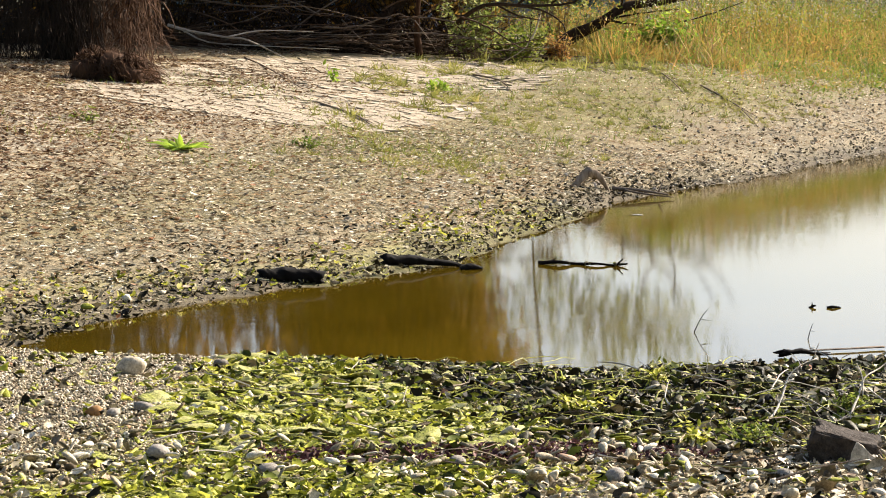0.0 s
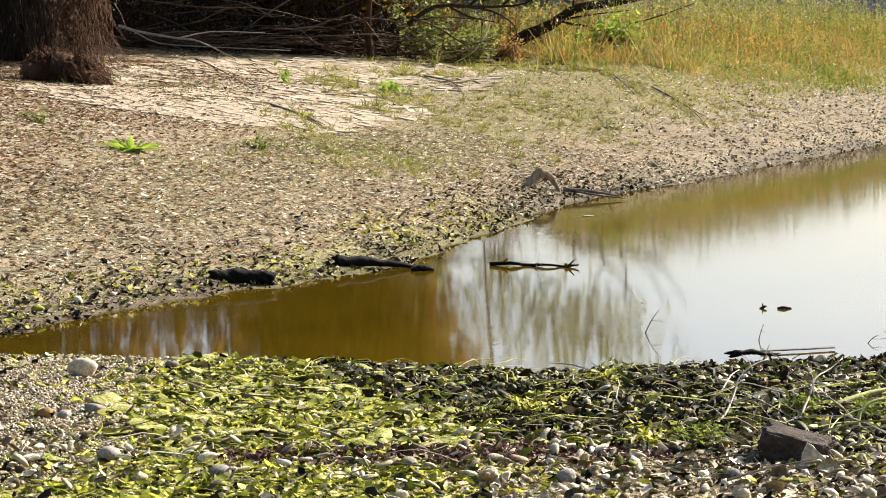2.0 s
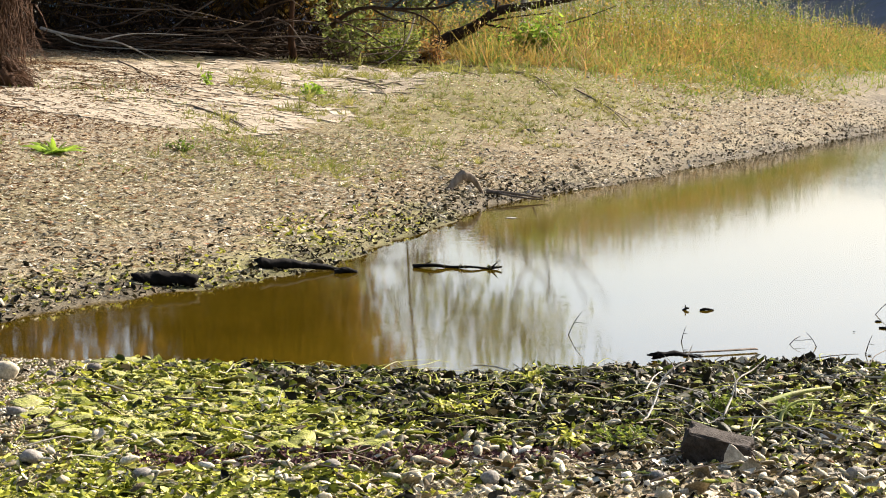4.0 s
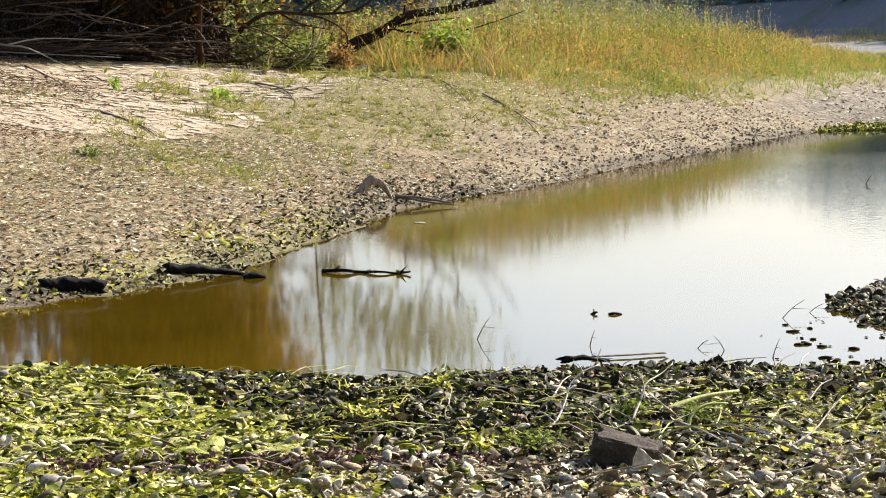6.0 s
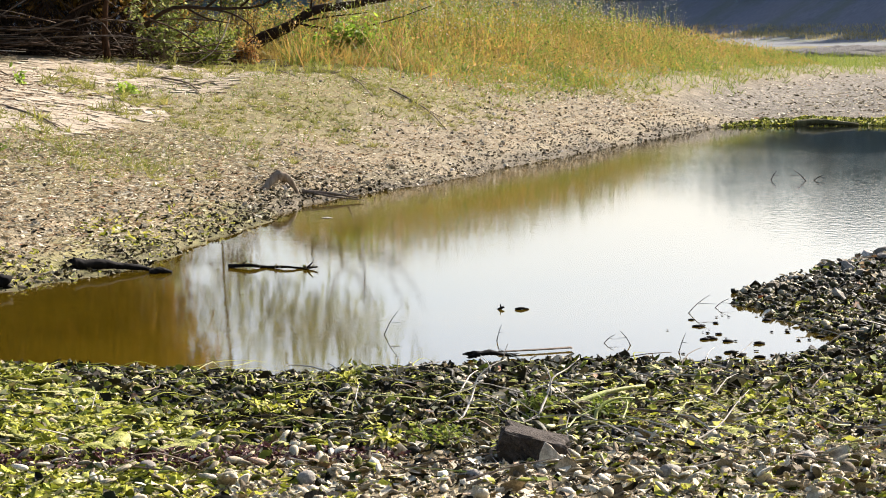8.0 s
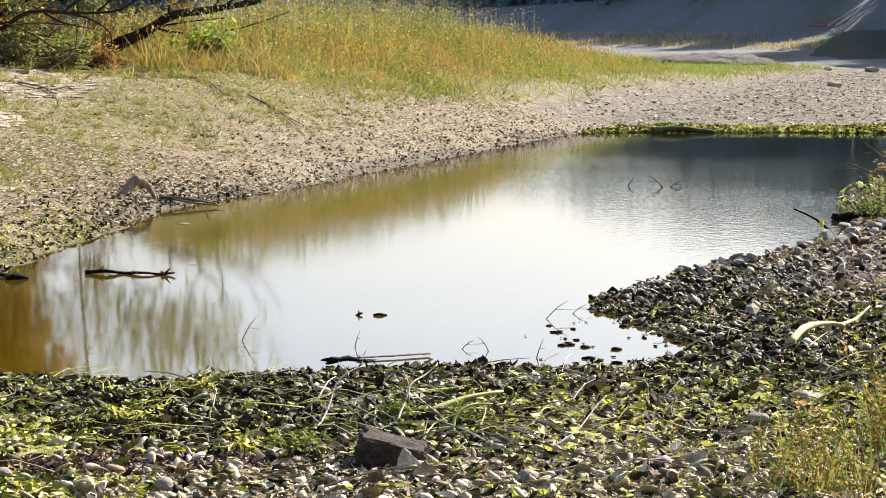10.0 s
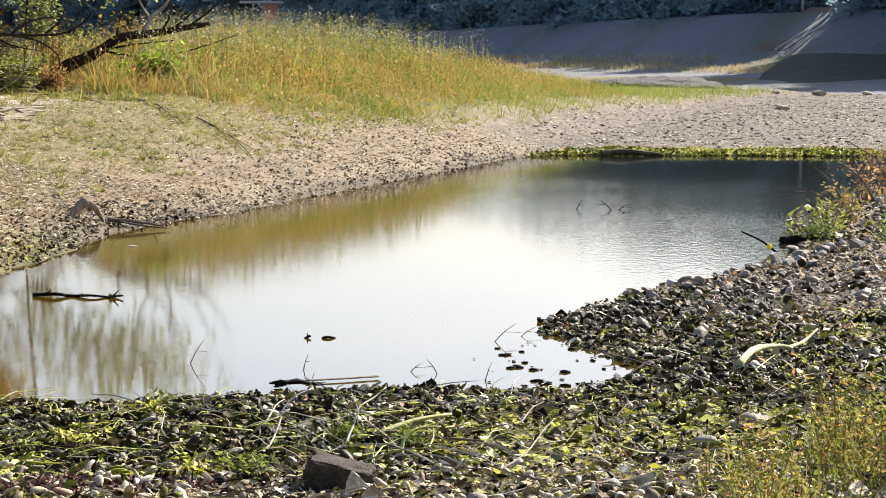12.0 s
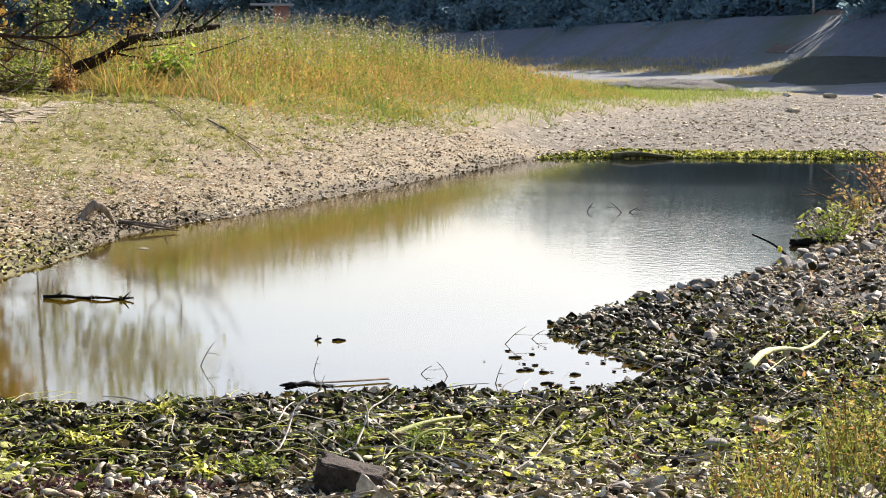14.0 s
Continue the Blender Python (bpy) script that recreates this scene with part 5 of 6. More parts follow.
    lay_pieces("spit_gravel", 60000, (1.8, 8.0, 13.4, 30.0), lambda x, y, z, s, d: east(x, s, d) & (r(x) < 0.8 * (1 - 0.6 * wetspit(s, x, y))), angular, 0.008, 0.045, GREY, "fine grey-brown gravel on the spit", "gravel", 0.7, smooth_shade=False)
    lay_pieces("spit_stones", 15000, spit, lambda x, y, z, s, d: east(x, s, d) & (y > 14.8) & (r(x) < 0.8 * (1 - 0.8 * wetspit(s, x, y))), angular, 0.015, 0.17, GREY, "grey angular stones on the spit", "stones", 0.8, smooth_shade=False)
    lay_pieces("spit_shells", 9000, (1.8, 7.0, 13.4, 26.0), lambda x, y, z, s, d: east(x, s, d) & (r(x) < 0.5 * (1 - 0.8 * wetspit(s, x, y))), low + broad, 0.02, 0.12, PALE, "mussel shells among spit stones", "shells", 0.8, 0.35)
    lay_pieces("spit_dark_shells", 7000, (1.8, 6.0, 13.4, 20.5), lambda x, y, z, s, d: east(x, s, d) & (r(x) < 0.08 + 0.8 * wetspit(s, x, y)), low + angular, 0.02, 0.12, DARK, "dark wet shells and clods on the spit", "shells", 0.95, 0.45)
    lay_pieces("spit_leaves", 26000, (1.8, 9.0, 13.4, 34.0), lambda x, y, z, s, d: east(x, s, d) & (r(x) < 0.2 + 0.5 * wetspit(s, x, y)), broad, 0.02, 0.11, DARKLEAF, "dark dead leaves over the spit", "leaves", 0.9, 0.45)
    lay_pieces("spit_litter", 16000, (1.8, 9.0, 13.4, 34.0), lambda x, y, z, s, d: east(x, s, d) & (r(x) < 0.5 * (1 - wetspit(s, x, y))), slivers, 0.02, 0.09, LITTER, "pale and brown scraps over the spit", "leaves", 0.9, 0.3)
    lay_pieces("spit_algae", 9000, (1.8, 6.0, 13.4, 19.0), lambda x, y, z, s, d: east(x, s, d) & (r(x) < 0.5 * (wave(x, y, 1.8, 6.0) > 0.2)), broad, 0.015, 0.08, DARKGREEN, "dark green weed scraps on the spit", "algae", 0.9, 0.4)
    # far left bank
    bank = (-9.0, 5.5, 14.0, 46.0)
    lay_pieces("leaf_litter", 260000, bank, lambda x, y, z, s, d: (d > 0.5) & (d < 10) & (s > 0.4) & (r(x) < 0.8 - 0.05 * d - 0.36 * smooth(26, 33, y) + 0.5 * smooth(-5.8, -7.0, x) - 0.12 * (x > -2) * smooth(3, 5, d)), slivers, 0.02, 0.085, LITTER, "dry brown and pale leaf litter over the bank", "leaves", 0.4, 0.13, 0.10)
    lay_pieces("brown_litter", 60000, (-9.0, -3.0, 17.0, 36.0), lambda x, y, z, s, d: (d > 1.5) & (d < 10) & (r(x) < 0.75 * smooth(-3.8, -5.6, x + 0.5 * wave(x, y, 0.9, 2.0)) + 0.1), slivers, 0.02, 0.08, BROWNLITTER, "brown withered leaves lying on the bank", "leaves", 0.5, 0.2, 0.12)
    lay_pieces("bank_clods", 45000, (-5.5, 6.0, 14.0, 46.0), lambda x, y, z, s, d: (d > -0.4) & (s > 0.02) & (s < 2.4) & (r(x) < 0.34 * np.clip(1 - s / 2.4, 0, 1) ** 1.3), angular, 0.015, 0.09, CLOD, "dark clods and stones along the far waterline", "stones", 0.45, smooth_shade=False)
    lay_pieces("bank_algae", 70000, (-5.5, 0.5, 13.6, 28.0), lambda x, y, z, s, d: (d > -0.4) & (s > -0.02) & (s < 1.1) & (r(x) < 0.34 * np.clip(1 - s / 1.1, 0, 1) ** 1.6), slivers, 0.015, 0.075, DARKLEAF, "dark wet weed and leaves along the bank rim", "weed", 1.2, 0.45)
    lay_pieces("bank_shells", 26000, (-5.5, 0.5, 13.6, 28.0), lambda x, y, z, s, d: (d > -0.4) & (s > -0.02) & (s < 1.5) & (r(x) < 0.3 * np.clip(1 - s / 1.5, 0, 1)), shells, 0.02, 0.08, DARK, "dark shells along the bank rim", "shells", 1.0, 0.4)
    lay_pieces("rim_scraps", 60000, (-5.5, 0.5, 13.6, 30.0), lambda x, y, z, s, d: (d > -0.4) & (s > 0.1) & (s < 3.0) & (r(x) < 0.6), slivers, 0.015, 0.085, SCRAP, "pale shell scraps along the bank rim", "scraps", 0.5, 0.18, 0.15)
    lay_pieces("bank_green", 36000, (-5.5, 0.5, 13.6, 28.0), lambda x, y, z, s, d: (d > -0.4) & (s > 0.02) & (s < 0.8) & (y < 23) & (r(x) < 0.22 + 0.5 * wave(x, y, 2.0, 3.0)), slivers, 0.015, 0.075, ALGAE, "green algae scraps along the bank rim", "algae", 1.0, 0.4)
    lay_pieces("rim_stones", 17000, (-1.5, 6.0, 23.0, 46.0), lambda x, y, z, s, d: (d > -1.0) & (s > -0.06) & (s < 0.9) & (r(x) < 0.9 * np.clip(1 - s / 0.9, 0, 1)), angular, 0.02, 0.10, CLOD, "brown stones and clods at the water's edge", "stones", 0.6, smooth_shade=False)
    # algae rim and gravel beyond the pond
    lay_pieces("far_weed", 30000, (3.5, 14.5, 44.6, 47.6), lambda x, y, z, s, d: (s > 0.0) & (s < (1.2 + 0.5 * wave(x, y, 1.7)) * smooth(4.6, 6.5, x)) & (d < 0.8), broad, 0.03, 0.13, DARKGREEN, "dark green weed along the far water edge", "weed", 1.2, 0.5, 0.2)
    lay_pieces("far_algae", 26000, (3.5, 14.5, 44.6, 47.6), lambda x, y, z, s, d: (s > 0.0) & (s < (1.3 + 0.5 * wave(x, y, 2.3, 3.0)) * smooth(4.6, 6.5, x)) & (d < 0.8), slivers, 0.03, 0.11, ALGAE, "bright algae rim along the far water edge", "algae", 1.2, 0.5, 0.2)
    lay_pieces("far_stones", 60000, (3.0, 32.0, 45.5, 112.0), lambda x, y, z, s, d: (s > 0.9) & (d < 0.9 + wave(x, y, 0.4)) & (r(x) < 0.9 - 0.4 * smooth(70, 110, y)), angular, 0.025, 0.15, PALE, "grey stones over the far gravel flat", "stones", 0.4, 0.25, 0.12, smooth_shade=False)
    lay_pieces("bank_stones", 26000, (-1.5, 8.0, 26.0, 48.0), lambda x, y, z, s, d: (d > -0.3) & (s > 0.05) & (s < 3.5) & (r(x) < 0.65 * np.clip(1 - s / 3.5, 0, 1)), angular, 0.02, 0.085, GREY, "grey-brown stones along the bank rim", "stones", 0.45, smooth_shade=False)


build_shore()


def build_mud_plates():
    """Plates of dried silt parted by open cracks, curled a little at the rim."""
    R, plates = 0.105, []
    jit = lambda x, y: (x + 0.45 * R * math.sin(x * 37.1 + y * 17.3), y + 0.5 * R * math.cos(x * 23.7 - y * 41.9))
    g = np.random.default_rng(61)
    for row in range(74):
        for col in range(30):
            cx, cy = -7.0 + (col + 0.5 * (row % 2)) * R * math.sqrt(3), 27.5 + row * R * 1.5 * 1.25
            z, s, d = (float(v) for v in lie(cx, cy))
            if not (3.2 < d + 0.5 * wave(cx, cy, 1.3, 4.0) < 8.2 and cx < -2.2 - 0.1 * (36 - cy) and wave(cx, cy, 0.8, 1.5) + 0.5 * wave(cx, cy, 2.1, 3.0) + g.uniform(-0.4, 0.4) > -0.2 and cx > -6.9):
                continue
            ring = [jit(round(cx + R * math.cos(a), 3), round(cy + 1.25 * R * math.sin(a), 3)) for a in [math.radians(30 + 60 * k) for k in range(6)]]
            mx, my = sum(p[0] for p in ring) / 6, sum(p[1] for p in ring) / 6
            k, lift = g.uniform(0.90, 0.96), g.uniform(0.005, 0.011)
            rim = [(k * (x - mx), k * (y - my), lift + g.uniform(-0.002, 0.006)) for x, y in ring]
            v = [(0, 0, lift - 0.001)] + [(x * 0.75, y * 0.75, h * 0.55 + lift * 0.3) for x, y, h in rim] + rim + [(x, y, -0.03) for x, y, h in rim]
            v = [(x, y, h + height(mx + x, my + y) - z) for x, y, h in v]
            f = []
            for i in range(6):
                j = (i + 1) % 6
                f += [(0, 1 + i, 1 + j), (1 + i, 7 + i, 7 + j), (1 + i, 7 + j, 1 + j), (7 + i, 13 + i, 13 + j), (7 + i, 13 + j, 7 + j)]
            plates.append((np.array(v), np.array(f), np.array([mx, my, z + 0.002])))
    plates.sort(key=lambda p: p[2][1] + 0.5 * abs(p[2][0] + 4.5))
    ground = bpy.data.objects["ground"]
    for v, f, at in plates[:280]:
        part("mud_plate", (v, f), SILT, ground, smooth_shade=False).location = at
    stuff("mud_plates", join([(v + at, f) for v, f, at in plates[280:]]), SILT, "pale dried silt cracked into curling plates", "mud")


build_mud_plates()


CREAMWOOD = woody("cream_wood", (0.30, 0.30, 0.12), (0.52, 0.49, 0.28), 26.0, 0.8)

for a, b in (((-2.7, 41.5), (-1.5, 36.6)), ((-2.2, 40.8), (-1.0, 37.5)), ((-1.3, 38.8), (-0.5, 35.2)), ((-3.3, 37.2), (-2.5, 33.5)), ((-4.3, 30.0), (-3.5, 28.2)), ((-0.3, 36.4), (0.4, 34.0))):
    c = ((a[0] + b[0]) / 2 + 0.1, (a[1] + b[1]) / 2)
    branch("ground_twig", "thin dark twig lying on the bank", [[up(*a, 0.02), up(*c, 0.03), up(*b, 0.01)], [up(*c, 0.03), up(c[0] + 0.25, c[1] - 0.5, 0.02)]], TWIG, 0.014, category="twig")

# ---- single things on the shore and in the water ----
def rock(name, label, at, size, seed, material, turn=0.0, facet=0.0, sub=3, rough=0.14, group="", tip=(0, 0)):
    ob = part(name, ball(sub, seed, rough, size, facet), material, smooth_shade=not facet)
    ob.matrix_basis = pose(*at, *tip, turn)
    return tagged(ob, label, "stone", group)


DARKROCK = mat_stone("dark_rock", [(0.0, (0.062, 0.05, 0.038)), (1.0, (0.075, 0.061, 0.047))], 0.8, 5.0, "rnd", bump=0.02)
CREAM = mat_stone("cream_stone", [(0.0, (0.50, 0.43, 0.30)), (1.0, (0.56, 0.48, 0.35))], 0.7, 6.0, "rnd")
GREYONE = mat_stone("grey_pebble", [(0.0, (0.17, 0.15, 0.12)), (1.0, (0.36, 0.325, 0.265))], 0.7, 8.0, "rnd")
def block_rock(name, label, size, m, material, cut=0.25):
    """A squat block with a sloping top, worn edges and a rough broken face."""
    bm = bmesh.new()
    bmesh.ops.create_cube(bm, size=1.0)
    for v in bm.verts:
        if v.co.z > 0:
            v.co.z -= cut * (v.co.x + 0.5)
            v.co.x *= 0.82
    bmesh.ops.bevel(bm, geom=bm.edges[:], offset=0.06, segments=2, affect="EDGES", profile=0.6)
    bmesh.ops.subdivide_edges(bm, edges=bm.edges[:], cuts=4, use_grid_fill=True)
    for v in bm.verts:
        v.co += v.co.normalized() * (0.08 * noise.noise(v.co * 2.7) + 0.07 * noise.noise(v.co * 7.0) + 0.04 * noise.noise(v.co * 17.0))
        v.co = Vector((v.co.x * size[0], v.co.y * size[1], v.co.z * size[2]))
    me = bpy.data.meshes.new(name)
    bm.to_mesh(me)
    bm.free()
    me.materials.append(material)
    ob = new(name, me)
    ob.matrix_basis = m
    return tagged(ob, label, "stone")


block_rock("dark_rock", "dark angular block of rock among pale shells", (0.27, 0.18, 0.175), pose(0.428, 9.78, 0.12, 3, 2, -6), DARKROCK, 0.28)
block_rock("stone_slab", "pale broken slab leaning on the dark rock", (0.115, 0.035, 0.10), pose(0.487, 9.55, 0.125, -20, 12, -10), CREAM, 0.55)
rock("cream_stone", "rounded cream-coloured stone near the water", (-2.61, 12.25, 0.085), (0.125, 0.1, 0.085), 3, CREAM, 20)
for i, (x, y, s) in enumerate([(-2.27, 10.85, 0.075), (-2.36, 10.72, 0.06), (-1.96, 9.62, 0.10), (-2.45, 12.5, 0.055), (-2.3, 12.75, 0.07), (-1.5, 9.2, 0.085), (-0.9, 9.5, 0.075), (0.2, 9.25, 0.08), (0.85, 9.3, 0.09), (1.35, 9.6, 0.085), (-0.35, 9.15, 0.09), (1.9, 10.9, 0.10), (2.2, 11.6, 0.11)]):
    rock("grey_pebble", "smooth grey pebble on the gravel shore", up(x, y, s * 0.22), (s, s * 0.75, s * 0.6), 30 + i, GREYONE, i * 47, group="pebbles on the near shore", sub=2)
rock("brown_pebble", "orange-brown pebble on fine gravel", up(-2.43, 10.7, 0.018), (0.07, 0.055, 0.045), 50, woody("ochre", (0.17, 0.09, 0.035), (0.27, 0.15, 0.06)), 30, sub=2)
g5 = np.random.default_rng(17)
SHELL_ONE = mat_stone("single_shell", [(0.0, (0.16, 0.13, 0.075)), (0.4, (0.38, 0.32, 0.20)), (0.8, (0.60, 0.53, 0.37)), (1.0, (0.72, 0.65, 0.49))], 0.7, 9.0, "rnd")
shell_kinds = []
for i in range(5):
    v, f = shell_shape(i, 12)
    ob = tagged(part("mussel_shell", (v * 0.07 * [1, 1, 0.8], f), SHELL_ONE), "empty pale mussel shell on the near shore", "shell", "mussel shells on the near shore")
    shell_kinds.append(ob)
for i in range(255):
    x, y = g5.uniform(-2.4, 2.0), g5.uniform(9.0, 10.3)
    m = pose(x, y, height(x, y) + 0.03, g5.normal() * 25, g5.normal() * 25, g5.uniform(0, 360))
    if i < 5:
        shell_kinds[i].matrix_basis = m
    else:
        shell_kinds[i % 5].scale = (1, 1, 1)
        ob = copy_thing(shell_kinds[i % 5], m)
        ob.scale = [g5.uniform(0.6, 1.15)] * 3
for i in range(30):
    u = g5.uniform()
    x, y = 2.6 + 2.6 * u + g5.normal() * 0.12, 18.4 + 5.4 * u + g5.normal() * 0.25 - 0.15
    s = g5.uniform(0.07, 0.19)
    rock("grey_stone", "broken grey stone piled at the spit's edge", up(x + 0.15, y - 0.1, s * 0.2), (s, s * 0.8, s * 0.65), 60 + i, GREYONE, g5.uniform(0, 360), 0.33, 2, group="stones on the spit", tip=(g5.uniform(-20, 20), g5.uniform(-20, 20)))


def log(name, label, pts, r0, r1, material, seed=0, flat=0.8, ragged=0.0):
    """A log; ragged: how far its ends splinter and its flanks are gouged."""
    v, f = tube(pts, r0, r1, 14, 22, 0.16, flat, seed)
    if ragged:
        g = np.random.default_rng(seed + 90)
        ax = np.array(pts[-1], float) - np.array(pts[0], float)
        ax /= np.linalg.norm(ax)
        body = v[:22 * 14].reshape(22, 14, 3)
        for i, pull in ((0, -1), (21, 1)):
            body[i] += ax * (pull * ragged * r0 * g.uniform(-0.6, 1.6, 14))[:, None]
        for i in range(22):
            body[i, :, 2] += r0 * 0.14 * ragged * math.sin(i * 0.7 + seed) * (body[i, :, 2] > body[i, :, 2].mean())
        v[:22 * 14] = body.reshape(-1, 3)
    ob = part(name, (v, f), material)
    return tagged(ob, label, "log")


log("soaked_log", "black waterlogged log lying at the bank", [(-2.80, 17.0, 0.05), (-2.66, 17.05, 0.06), (-2.47, 17.1, 0.045)], 0.062, 0.055, SOAKED, 1, 0.8, 0.5)
log("soaked_log", "black tapered log half in the water", [(-2.20, 18.2, 0.06), (-1.98, 18.3, 0.05), (-1.72, 18.42, 0.012)], 0.058, 0.015, SOAKED, 2, 0.75, 0.6)
log("soaked_stub", "dark rounded stub showing above the water", [(-1.70, 18.2, 0.0), (-1.64, 18.22, 0.02), (-1.57, 18.26, 0.0)], 0.03, 0.02, SOAKED, 3)
log("far_log", "dark mossy log at the far water edge", [(6.12, 45.2, 0.03), (6.5, 45.25, 0.07), (7.15, 45.3, 0.02)], 0.085, 0.03, woody("mossy_bark", (0.03, 0.03, 0.012), (0.11, 0.10, 0.04), 10.0), 4)
branch("driftwood", "brown arched driftwood standing at the water's edge", [
    [(-1.215, 25.80, 0.235), (-1.27, 25.77, 0.21), (-1.34, 25.73, 0.135), (-1.42, 25.68, 0.06)],
    [(-1.225, 25.80, 0.235), (-1.165, 25.82, 0.215), (-1.105, 25.85, 0.15), (-1.055, 25.9, 0.05)]], DRIFT, 0.055, sides=9, rough=0.24, thin=0.8)
branch("dark_stick", "dark stick lying along the waterline", [[(-1.02, 25.9, 0.08), (-0.8, 25.85, 0.07), (-0.5, 25.8, 0.03)], [(-0.6, 25.85, 0.05), (-0.55, 25.9, 0.16)], [(-0.9, 25.8, 0.07), (-0.7, 25.7, 0.04), (-0.45, 25.6, 0.02)]], TWIG, 0.022)
branch("floating_stick", "algae-hung stick floating in the pond", [[(-1.22, 18.66, 0.01), (-1.08, 18.58, 0.022), (-0.97, 18.63, 0.006), (-0.84, 18.54, 0.016), (-0.72, 18.56, 0.004), (-0.63, 18.5, 0.02)], [(-1.15, 18.64, 0.01), (-1.1, 18.6, 0.05)], [(-0.7, 18.53, 0.01), (-0.66, 18.5, 0.05)]], SOAKED, 0.015, category="stick")
for i in range(16):
    u = (0.02, 0.22, 0.27, 0.55, 0.85, 0.96)[i % 6] + g5.normal() * 0.035
    rock("algae_bit", "scrap of algae on the floating stick", (-1.22 + 0.6 * u, 18.66 - 0.14 * u + g5.normal() * 0.02, 0.015), (g5.uniform(0.015, 0.05), 0.02, g5.uniform(0.012, 0.03)), 100 + i, GREEN if i % 4 == 0 else DARK, g5.uniform(0, 360), sub=1, group="scraps on the floating stick")
log("floating_clump", "small dark clump afloat on the bright water", [(0.575, 15.88, 0.0), (0.61, 15.88, 0.008), (0.65, 15.9, 0.0)], 0.011, 0.008, SOAKED, 5)
branch("floating_leaf", "dark upturned leaf tip afloat on the water", [[(0.48, 15.9, -0.005), (0.5, 15.9, 0.01), (0.515, 15.9, 0.012)], [(0.495, 15.9, 0.0), (0.493, 15.9, 0.03)]], SOAKED, 0.012, category="leaf")
log("soaked_plank", "flat dark plank end afloat by the shells", [(0.28, 13.5, 0.02), (0.36, 13.52, 0.03), (0.48, 13.56, 0.012)], 0.032, 0.015, SOAKED, 6, 0.5, 0.8)
log("floating_reed", "flat brown reed floating beside the plank", [(0.42, 13.72, 0.012), (0.6, 13.8, 0.012), (0.78, 13.9, 0.012)], 0.012, 0.016, TWIG, 7, 0.3)
part_foam = tagged(part("foam_patch", ball(2, 9, 0.45, (0.085, 0.11, 0.004)), FOAM), "small white foam patch drifting by the bank", "foam")
part_foam.location = (-0.72, 23.5, 0.004)
branch("dry_branch", "bleached dry branch standing in dark shells", [
    [(0.14, 10.55, 0.09), (0.19, 10.7, 0.115), (0.225, 10.82, 0.17), (0.25, 10.9, 0.235), (0.30, 10.95, 0.275), (0.36, 11.0, 0.295)],
    [(0.18, 10.65, 0.12), (0.13, 10.7, 0.15), (0.09, 10.75, 0.10)],
    [(0.25, 10.82, 0.19), (0.33, 10.8, 0.16), (0.46, 10.7, 0.10)],
    [(0.22, 10.76, 0.16), (0.30, 10.7, 0.17), (0.37, 10.6, 0.11)],
    [(0.27, 10.88, 0.23), (0.21, 10.85, 0.20), (0.10, 10.8, 0.17), (0.03, 10.8, 0.09)],
    [(0.30, 10.92, 0.26), (0.29, 10.95, 0.29), (0.26, 10.95, 0.32)]], PALETWIG, 0.0052)
branch("dry_branch", "pale forked dry branch beside the dark rock", [
    [(0.48, 10.6, 0.09), (0.485, 10.7, 0.13), (0.515, 10.8, 0.18), (0.54, 10.86, 0.24), (0.60, 10.95, 0.265), (0.65, 11.0, 0.30)],
    [(0.53, 10.8, 0.18), (0.53, 10.85, 0.24), (0.51, 10.9, 0.29)],
    [(0.49, 10.7, 0.12), (0.43, 10.7, 0.15), (0.38, 10.7, 0.20)],
    [(0.52, 10.82, 0.14), (0.44, 10.7, 0.1), (0.3, 10.65, 0.09)],
    [(0.55, 10.86, 0.20), (0.66, 10.7, 0.13), (0.76, 10.55, 0.08)],
    [(0.5, 10.72, 0.14), (0.55, 10.68, 0.17), (0.57, 10.62, 0.22)],
    [(0.57, 10.88, 0.24), (0.62, 10.86, 0.23), (0.70, 10.8, 0.19)],
    [(0.49, 10.68, 0.12), (0.40, 10.6, 0.10), (0.24, 10.5, 0.09)]], PALETWIG, 0.0056)
branch("dry_branch", "thin pale dry twig on the shell bank", [[(0.97, 9.95, 0.11), (1.1, 10.1, 0.16), (1.18, 10.25, 0.22), (1.24, 10.35, 0.26)], [(1.12, 10.12, 0.17), (1.3, 10.1, 0.15), (1.5, 10.2, 0.10)], [(1.0, 10.0, 0.13), (0.9, 10.1, 0.17), (0.82, 10.2, 0.12)]], PALETWIG, 0.0042)
branch("algae_stick", "yellow-green algae-coated stick on shells", [[(0.62, 11.2, 0.08), (0.78, 11.35, 0.12), (0.95, 11.5, 0.13)], [(0.64, 11.15, 0.07), (0.78, 11.2, 0.09), (0.95, 11.35, 0.10)]], MOSSY, 0.016, category="stick")
branch("bent_reed", "yellow bent reed arching over algae", [[(0.68, 10.5, 0.08), (0.69, 10.55, 0.15), (0.75, 10.6, 0.19), (0.84, 10.65, 0.19)]], MOSSY, 0.010, category="reed")
branch("dark_stick", "dark wet stick lying across the shells", [[(0.72, 10.95, 0.12), (0.85, 10.85, 0.12), (1.02, 10.75, 0.12)]], TWIG, 0.010, category="stick")
branch("pale_branch", "cream-coloured crooked branch on spit stones", [[(2.60, 14.0, 0.05), (2.72, 14.25, 0.10), (2.88, 14.5, 0.10), (3.0, 14.6, 0.08)], [(2.98, 14.6, 0.08), (3.1, 14.8, 0.09), (3.22, 15.0, 0.14)]], CREAMWOOD, 0.023, sides=8, rough=0.2)
